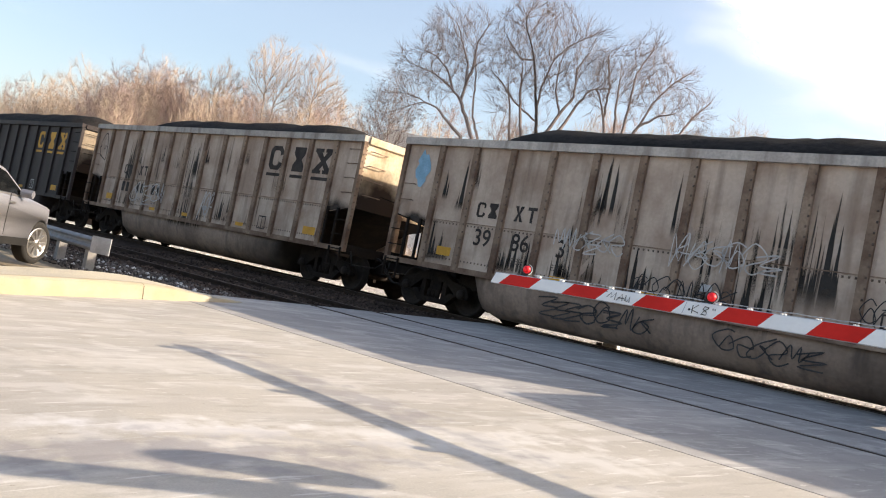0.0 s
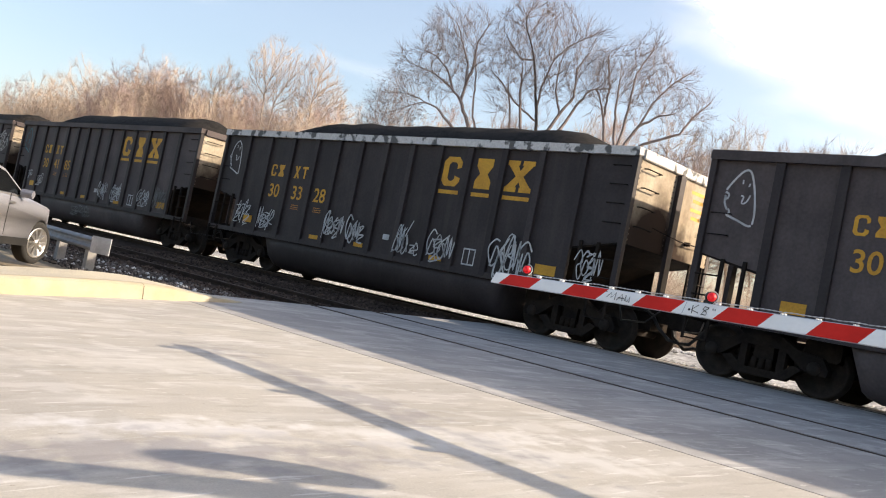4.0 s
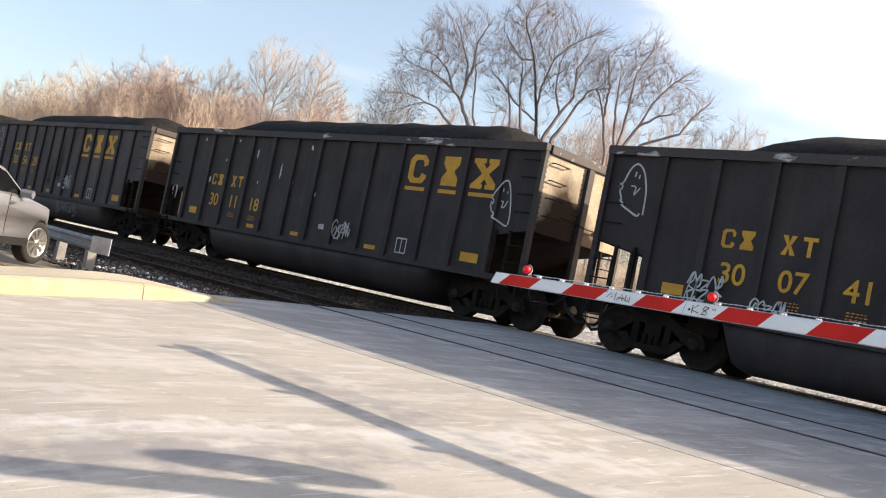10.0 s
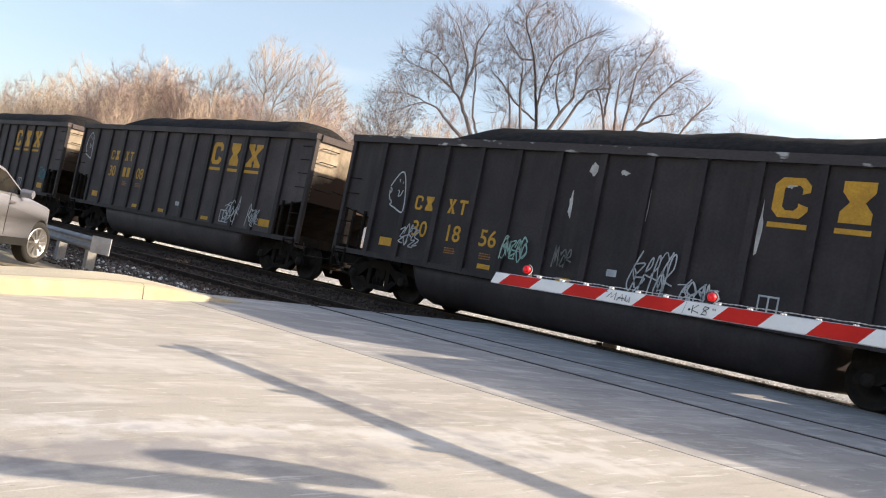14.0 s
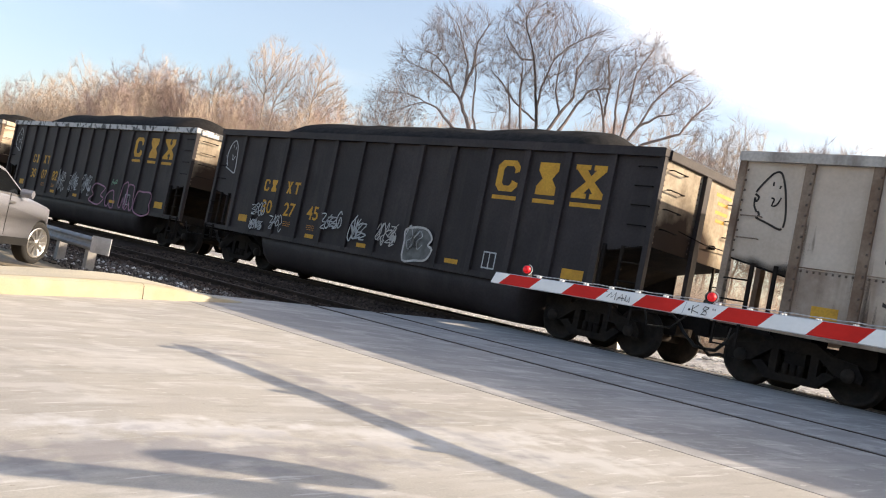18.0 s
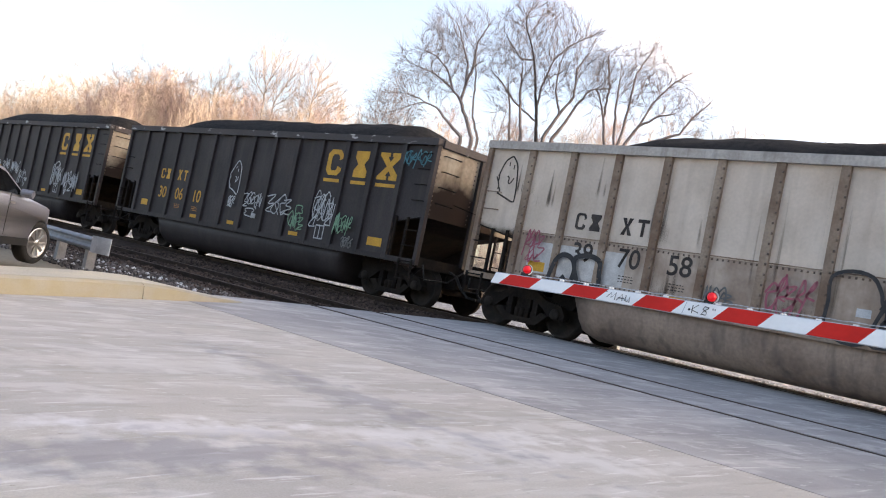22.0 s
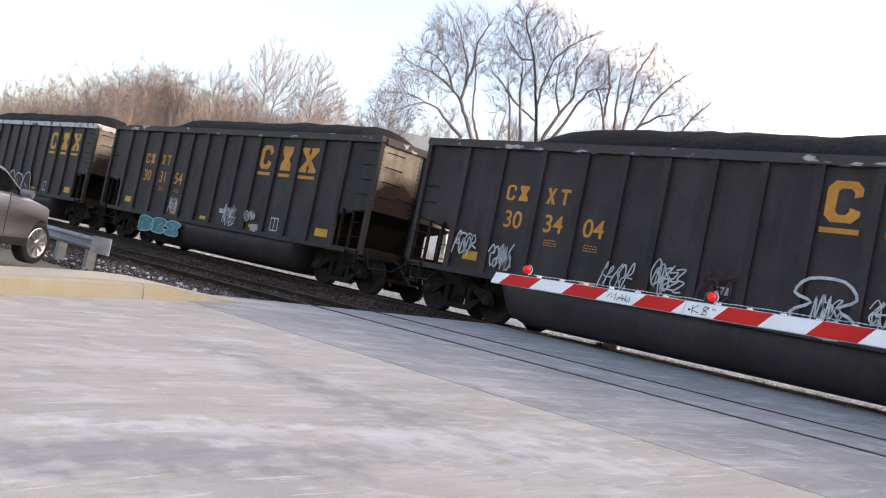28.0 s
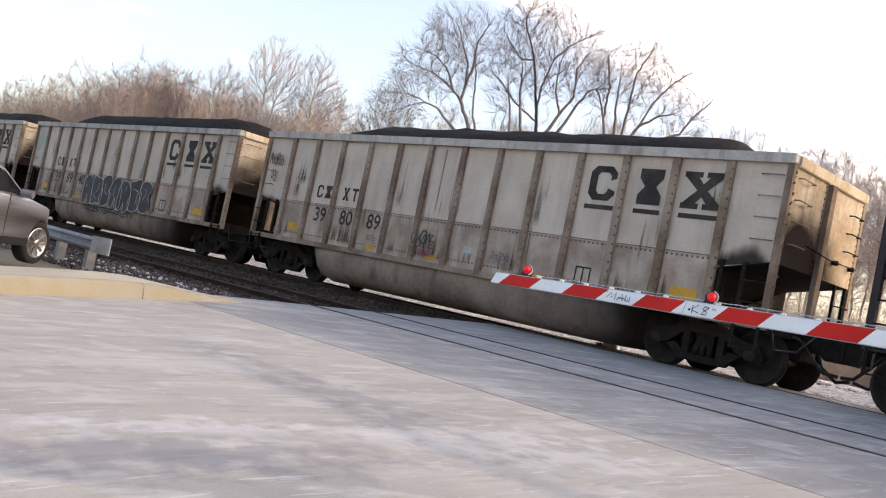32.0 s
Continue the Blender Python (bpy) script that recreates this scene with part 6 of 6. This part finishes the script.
def grow(seed, roots, stems, crowns, count, tip=0.011, step=0.30, twigs=2, twig_len=0.6):
    """A bare tree whose limbs reach for points strewn in its crown. All in metres: across, away, up."""
    rnd = random.Random(seed)
    rng = np.random.default_rng(seed)
    goal = []
    weight = [c[2] * c[3] * c[4] for c in crowns]
    for (cu, cz, ru, rd, rz), wgt in zip(crowns, weight):
        k = int(count * wgt / sum(weight))
        v = rng.normal(size=(k, 3))
        v /= np.linalg.norm(v, axis=1)[:, None]
        v *= (rng.random(k) ** (1 / 2.3))[:, None]
        rough = np.array([noise.noise((3.1 * a, 3.1 * b, 3.1 * c + seed)) for a, b, c in v / np.linalg.norm(v, axis=1)[:, None]])
        v *= (1.0 + 0.38 * rough)[:, None]
        goal.append(v * (ru, rd, rz) + (cu, 0, cz))
    goal = np.concatenate(goal)
    node, up, girth = [], [], {}
    for k, stem in enumerate(stems):
        if len(stem) > 2:
            # a drawn limb: from the ground, or from the nearest point of an earlier limb
            ways = [np.array((u, 0.0, z)) for u, z in stem[1:]]
            if stem[0] == "limb":
                q = min(range(len(node)), key=lambda i: float(np.linalg.norm((node[i] - ways[0]) * (1, 0.2, 1))))
                last, drift = q, rnd.uniform(-1.3, 1.3)
            else:
                ways.insert(0, np.array((roots + 0.5 * (stem[1][0] - roots), rnd.uniform(-0.5, 0.5), 0.0)))
                node.append(ways[0])
                up.append(-1)
                last, drift = len(node) - 1, rnd.uniform(-0.7, 0.7)
            track = [node[last]] + ways[1:]
            for g, (a, b) in enumerate(zip(track, track[1:])):
                b[1] = a[1] + drift / len(ways)
                n = max(1, int(np.linalg.norm(b - a) / step))
                for i in range(1, n + 1):
                    node.append(a + (b - a) * i / n + rng.normal(0, 0.018, 3) * (i < n))
                    up.append(last)
                    last = len(node) - 1
                    f = (g + i / n) / len(ways)
                    girth[last] = 0.065 - 0.048 * f if stem[0] == "limb" else 0.15 - 0.13 * f ** 0.6
            continue
        u, z = stem
        d = rnd.uniform(-0.6, 0.6)
        a = np.array((roots + rnd.uniform(-0.2, 0.2), rnd.uniform(-0.2, 0.2), 0.0))
        b = np.array((u, d, z))
        n = int(np.linalg.norm(b - a) / step)
        for i in range(n + 1):
            f = i / n
            bend = 0.12 * math.sin(3.1 * f + k) * f * (1 - f) * 3
            node.append(a + (b - a) * np.array((f ** 1.35, f ** 1.3, f)) + np.array((bend + rnd.gauss(0, 0.02), rnd.gauss(0, 0.02), 0)))
            up.append(len(node) - 2 if i else -1)
    way = {i: (node[i] - node[p]) / np.linalg.norm(node[i] - node[p]) if p >= 0 else np.array((0, 0, 1.0)) for i, p in enumerate(up)}
    forks = collections.defaultdict(int)
    near = np.full(len(goal), 1e9)
    who = np.zeros(len(goal), int)
    live = np.ones(len(goal), bool)
    fresh = list(range(len(node)))
    for turn in range(90):
        for i in fresh:
            dd = np.linalg.norm(goal - node[i], axis=1)
            better = dd < near
            near[better], who[better] = dd[better], i
        live &= near > 0.4
        if not live.any():
            break
        fresh = []
        pull = collections.defaultdict(lambda: np.zeros(3))
        for g in np.nonzero(live & (near < 4.0))[0]:
            v = goal[g] - node[who[g]]
            pull[who[g]] += v / np.linalg.norm(v)
        for i, v in pull.items():
            if forks[i] > 2 or np.linalg.norm(v) < 0.25:
                continue
            v = v / np.linalg.norm(v) + 1.1 * way[i] + rng.normal(0, 0.08, 3) + (0, 0, 0.3)
            forks[i] += 1
            node.append(node[i] + v / np.linalg.norm(v) * step)
            way[len(node) - 1] = v / np.linalg.norm(v)
            up.append(i)
            fresh.append(len(node) - 1)
    kids = collections.defaultdict(list)
    for i, p in enumerate(up):
        if p >= 0:
            kids[p].append(i)
    load = [0.0] * len(node)
    for i in range(len(node) - 1, -1, -1):
        load[i] = sum(load[c] for c in kids[i]) or 1.0
    rad = [max(tip * 0.52 * q ** 0.5, girth[i] if i in girth else 0.0) for i, q in enumerate(load)]
    trunk, crown = Shape(), Shape()
    place = [Vector((RGT.x * p[0] + FWD.x * p[1], RGT.y * p[0] + FWD.y * p[1], p[2])) for p in node]
    starts = [i for i, p in enumerate(up) if p < 0]
    while starts:
        i = starts.pop()
        chain = ([up[i]] if up[i] >= 0 else []) + [i]
        while kids[chain[-1]]:
            ks = sorted(kids[chain[-1]], key=lambda c: -load[c])
            starts += ks[1:]
            chain.append(ks[0])
        if len(chain) < 2:
            continue
        r = [min(rad[c], rad[chain[1]] * 1.02) for c in chain]
        big = r[0] > 0.09
        (trunk if big else crown).tube([place[c] for c in chain], r, 7 if big else 4 if r[0] > 0.03 else 3, big)
    for i, r in enumerate(rad):
        if r < 0.032:
            for _ in range(twigs):
                along = (place[i] - place[up[i]]).normalized() if up[i] >= 0 else Vector((0, 0, 1))
                d = (along * 1.2 + Vector((rnd.gauss(0, 0.6), rnd.gauss(0, 0.6), rnd.gauss(0.5, 0.4)))).normalized()
                ln = twig_len * rnd.uniform(0.5, 1.2)
                q = place[i] + d * ln * 0.5
                e = q + (d + Vector((rnd.gauss(0, 0.22), rnd.gauss(0, 0.22), rnd.gauss(0.12, 0.2)))).normalized() * ln * 0.5
                crown.tube([place[i], q, e], [tip * 0.42, tip * 0.32, tip * 0.2], 3, False)
    return trunk, crown


def plant(name, tc, label, group, x, y, twig=None):
    t = thing(name, label, "tree", group, at=(x, y, ground_z(y) - 0.2))
    part("trunk", tc[0], BARK, t)
    part("crown", tc[1], twig or TWIG, t)
    return t


# across and away of the foot, tops of the main stems, crown bodies, number of twig points
BIG = [(0.4, 50, (("trunk", (0.3, 9.3), (-0.7, 11.2), (-0.6, 12.0), (-0.4, 13.3), (-0.4, 14.6), (0.0, 15.6)), ("trunk", (0.6, 9.4), (0.1, 10.5), (-0.2, 13.0), (-0.5, 13.9)), ("limb", (-0.7, 11.3), (-1.4, 11.8), (-2.4, 12.3), (-3.1, 12.4)),
                  ("limb", (-1.1, 11.8), (-1.7, 12.7), (-2.5, 13.4), (-3.1, 13.6)), ("limb", (-0.6, 11.8), (-0.7, 13.3), (-1.2, 14.4), (-1.6, 15.3)), ("trunk", (-0.3, 9.3), (-1.2, 10.0), (-1.9, 10.6), (-2.9, 10.9))),
        ((-1.6, 13.5, 2.0, 1.9, 2.6), (-3.2, 12.1, 1.5, 1.5, 1.8), (-4.1, 10.0, 1.4, 1.3, 1.4), (-0.7, 14.5, 1.1, 1.2, 2.2)), 1700, 21),
       (4.0, 50, (("trunk", (3.8, 10.0), (3.5, 11.6), (2.9, 14.0), (2.6, 14.9), (2.0, 16.1)), ("trunk", (2.9, 9.9), (2.4, 12.3), (2.3, 13.6)), ("limb", (3.6, 11.6), (3.5, 12.9), (3.9, 14.5), (4.5, 15.3), (5.5, 16.0)),
                  ("trunk", (4.1, 10.1), (4.7, 11.5), (5.3, 12.6), (5.2, 14.2), (5.7, 15.2)), ("trunk", (4.6, 10.2), (5.1, 11.1), (5.7, 12.5), (6.2, 13.3), (7.0, 13.6)), ("limb", (3.4, 10.9), (2.2, 11.8), (1.3, 12.7), (0.6, 13.2)),
                  ("trunk", (2.3, 9.9), (2.0, 11.6), (1.7, 12.5)), ("limb", (4.5, 11.5), (4.3, 12.7), (4.2, 14.3)), ("limb", (2.8, 14.2), (2.1, 14.3), (1.4, 15.1), (0.9, 15.8))),
        ((2.6, 14.9, 2.3, 2.1, 3.1), (4.7, 14.5, 2.2, 2.0, 2.3), (1.4, 13.0, 1.1, 1.3, 2.2), (5.9, 14.0, 1.2, 1.4, 1.8)), 2200, 22),
       (8.3, 51, (("trunk", (8.3, 10.2), (8.6, 11.7), (8.7, 13.6), (8.8, 15.2), (9.3, 16.3)), ("trunk", (7.8, 10.2), (7.4, 11.8), (7.1, 12.7), (6.7, 13.5)), ("trunk", (8.2, 10.5), (7.9, 12.5), (7.8, 14.4)), ("trunk", (8.5, 10.4), (9.3, 12.0), (10.3, 12.8), (11.0, 13.0)),
                  ("limb", (9.3, 12.0), (9.8, 13.4), (10.7, 14.7), (11.4, 15.3)), ("trunk", (8.9, 10.2), (9.8, 11.1), (11.6, 12.0), (12.1, 13.0), (12.9, 14.0)), ("limb", (7.6, 12.1), (7.3, 14.0), (6.9, 15.6))),
        ((9.1, 14.6, 1.9, 1.7, 2.3), (7.1, 14.2, 1.1, 1.3, 2.0), (10.7, 14.0, 1.4, 1.4, 1.6), (11.6, 12.8, 1.3, 1.2, 1.1), (12.3, 13.4, 0.9, 0.9, 0.9)), 1600, 23),
       (-3.9, 56, ((-4.6, 8.6), (-5.4, 7.6)), ((-4.7, 10.4, 1.5, 1.5, 2.6), (-6.0, 8.9, 1.3, 1.4, 1.7)), 700, 24),
       (2.2, 58, ((1.9, 9.0), (2.6, 8.4)), ((2.1, 10.6, 1.0, 1.2, 2.4),), 300, 25)]
FAR = [(-20.0, 74, ((-20.2, 11.6), (-19.4, 11.0)), ((-20.0, 12.8, 1.6, 1.5, 2.3),), 420, 31),
       (-16.2, 75, ((-16.8, 13.6), (-16.0, 13.0)), ((-16.9, 14.6, 1.7, 1.6, 3.3), (-15.4, 14.9, 1.3, 1.4, 2.8)), 850, 32),
       (-12.6, 75, ((-13.0, 14.0), (-12.2, 12.6)), ((-12.9, 14.6, 1.5, 1.5, 3.2), (-11.4, 13.6, 1.2, 1.3, 2.2)), 750, 33)]
for group, rows, twig, tip in (("tall trees", BIG, TWIG, 0.0145), ("woodland trees", FAR, BRUSH, 0.018)):
    for u, d, stems, crowns, count, seed in rows:
        x, y = FWD.x * d + RGT.x * u, FWD.y * d + RGT.y * u
        tc = grow(seed, 0.0, [tuple(q if isinstance(q, str) else (q[0] - u, q[1]) for q in st) if st[0] in ("trunk", "limb") else (st[0] - u, st[1]) for st in stems], [(c[0] - u, *c[1:]) for c in crowns], int(count * 1.7), tip * 0.85, 0.28, 5, 0.9)
        plant("bare_tree", tc, "tall leafless grey-brown tree behind the railway" if rows is BIG else "slender leafless tree rising over the wood's edge", group, x, y, twig)
VARS = []
for k in range(5):
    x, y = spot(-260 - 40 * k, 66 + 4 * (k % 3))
    tc = grow(40 + k, 0.0, [(-0.5, 6.0 + 0.3 * k), (0.7, 5.5)], [(-0.4, 7.4, 2.0 + 0.2 * k, 2.2, 3.6), (1.0, 6.0, 1.9, 2.2, 3.0)], 1000, 0.0125, 0.32, 6, 0.75)
    VARS.append(plant("bare_tree", tc, "leafless woodland tree with rosy brown twigs" if k % 2 else "leafless woodland tree with pale brown twigs", "woodland trees", x, y, ROSY if k % 2 else BRUSH))
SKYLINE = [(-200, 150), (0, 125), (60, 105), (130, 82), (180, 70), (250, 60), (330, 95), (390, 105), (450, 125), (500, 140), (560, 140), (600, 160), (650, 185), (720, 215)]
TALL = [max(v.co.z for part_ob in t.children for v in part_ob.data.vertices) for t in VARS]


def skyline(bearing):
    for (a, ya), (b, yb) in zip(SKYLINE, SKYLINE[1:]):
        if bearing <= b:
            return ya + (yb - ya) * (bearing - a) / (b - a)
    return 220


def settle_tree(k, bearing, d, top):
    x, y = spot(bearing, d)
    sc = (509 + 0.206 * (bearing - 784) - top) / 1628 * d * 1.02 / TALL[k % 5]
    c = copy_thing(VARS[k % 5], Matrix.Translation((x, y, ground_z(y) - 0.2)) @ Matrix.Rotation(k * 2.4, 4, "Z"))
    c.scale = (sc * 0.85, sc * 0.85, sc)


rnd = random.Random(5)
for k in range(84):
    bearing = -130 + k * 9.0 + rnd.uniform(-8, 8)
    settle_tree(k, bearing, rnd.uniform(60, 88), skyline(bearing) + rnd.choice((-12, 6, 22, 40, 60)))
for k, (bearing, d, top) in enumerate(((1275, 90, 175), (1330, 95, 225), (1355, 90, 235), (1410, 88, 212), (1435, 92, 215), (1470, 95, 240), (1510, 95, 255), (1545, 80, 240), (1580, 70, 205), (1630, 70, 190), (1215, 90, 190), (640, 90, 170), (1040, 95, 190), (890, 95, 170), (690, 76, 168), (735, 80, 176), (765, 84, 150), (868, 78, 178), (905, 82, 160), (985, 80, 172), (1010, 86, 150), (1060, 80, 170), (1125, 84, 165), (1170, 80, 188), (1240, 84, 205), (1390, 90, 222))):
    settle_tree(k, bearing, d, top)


def brush_band(seed, bearing0, bearing1, d0, d1, count, hgt):
    rnd = random.Random(seed)
    s = Shape()
    for _ in range(count):
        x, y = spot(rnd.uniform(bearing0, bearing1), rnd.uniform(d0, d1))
        p = Vector((x, y, ground_z(y) - 0.2))
        h = hgt * rnd.uniform(0.5, 1.1)
        for _ in range(5):
            d = Vector((rnd.gauss(0, 0.55), rnd.gauss(0, 0.55), 1)).normalized()
            q = p + d * h * 0.5 + Vector((rnd.gauss(0, 0.1), rnd.gauss(0, 0.1), 0))
            e = q + (d + Vector((rnd.gauss(0, 0.3), rnd.gauss(0, 0.3), 0))).normalized() * h * 0.5
            s.tube([p, q, e], [0.022, 0.014, 0.006], 3, False)
            for _ in range(5):
                b = p.lerp(q, rnd.random()) if rnd.random() < 0.4 else q.lerp(e, rnd.random())
                s.tube([b, b + Vector((rnd.gauss(0, 0.6), rnd.gauss(0, 0.6), rnd.uniform(0.2, 1.0)))], [0.010, 0.005], 3, False)
    return s


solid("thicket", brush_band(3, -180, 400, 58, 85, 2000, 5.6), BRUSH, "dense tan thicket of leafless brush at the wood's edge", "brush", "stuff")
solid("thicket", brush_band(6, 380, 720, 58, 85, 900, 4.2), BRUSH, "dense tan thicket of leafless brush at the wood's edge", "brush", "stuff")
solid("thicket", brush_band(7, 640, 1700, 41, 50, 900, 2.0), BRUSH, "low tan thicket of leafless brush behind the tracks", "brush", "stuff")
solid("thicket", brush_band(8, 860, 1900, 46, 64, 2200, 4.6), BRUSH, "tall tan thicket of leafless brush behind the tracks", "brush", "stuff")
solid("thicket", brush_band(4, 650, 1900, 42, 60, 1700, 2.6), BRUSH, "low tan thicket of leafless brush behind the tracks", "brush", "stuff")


# ---------------------------------------------------------------- what moves
RUN = ((0.0, 0.0), (8.0, 110.68), (16.0, 221.27), (24.0, 331.83), (32.0, 442.0))


def motions():
    walk(cloud, [(t, pose(-16.0 * t, 0, 700)) for t in (0.0, 16.0, 32.0)])
    for x, car, load in CARS:
        for ob in (car, load):
            walk(ob, [(t, pose(x - run, FAR_Y, 0.0)) for t, run in RUN])
    start = {car: x for x, car, load in CARS}
    for car, dx, ob in WHEELS:
        # wheels roll while the car is near the crossing; 13.8 m/s on 0.457 m
        first, last = (max(0, min(32, (start[car] - q) / 13.82)) for q in (10, -50))
        f0, f1 = math.ceil(first * FPS), math.floor(last * FPS)
        if f1 > f0:
            walk(ob, [(0.0, pose(dx, 0, 0.457))] * (f0 > 0) + [(f / FPS, pose(dx, 0, 0.457, 0, -57.7 * (f - f0), 0)) for f in range(f0, f1 + 1)])


motions()
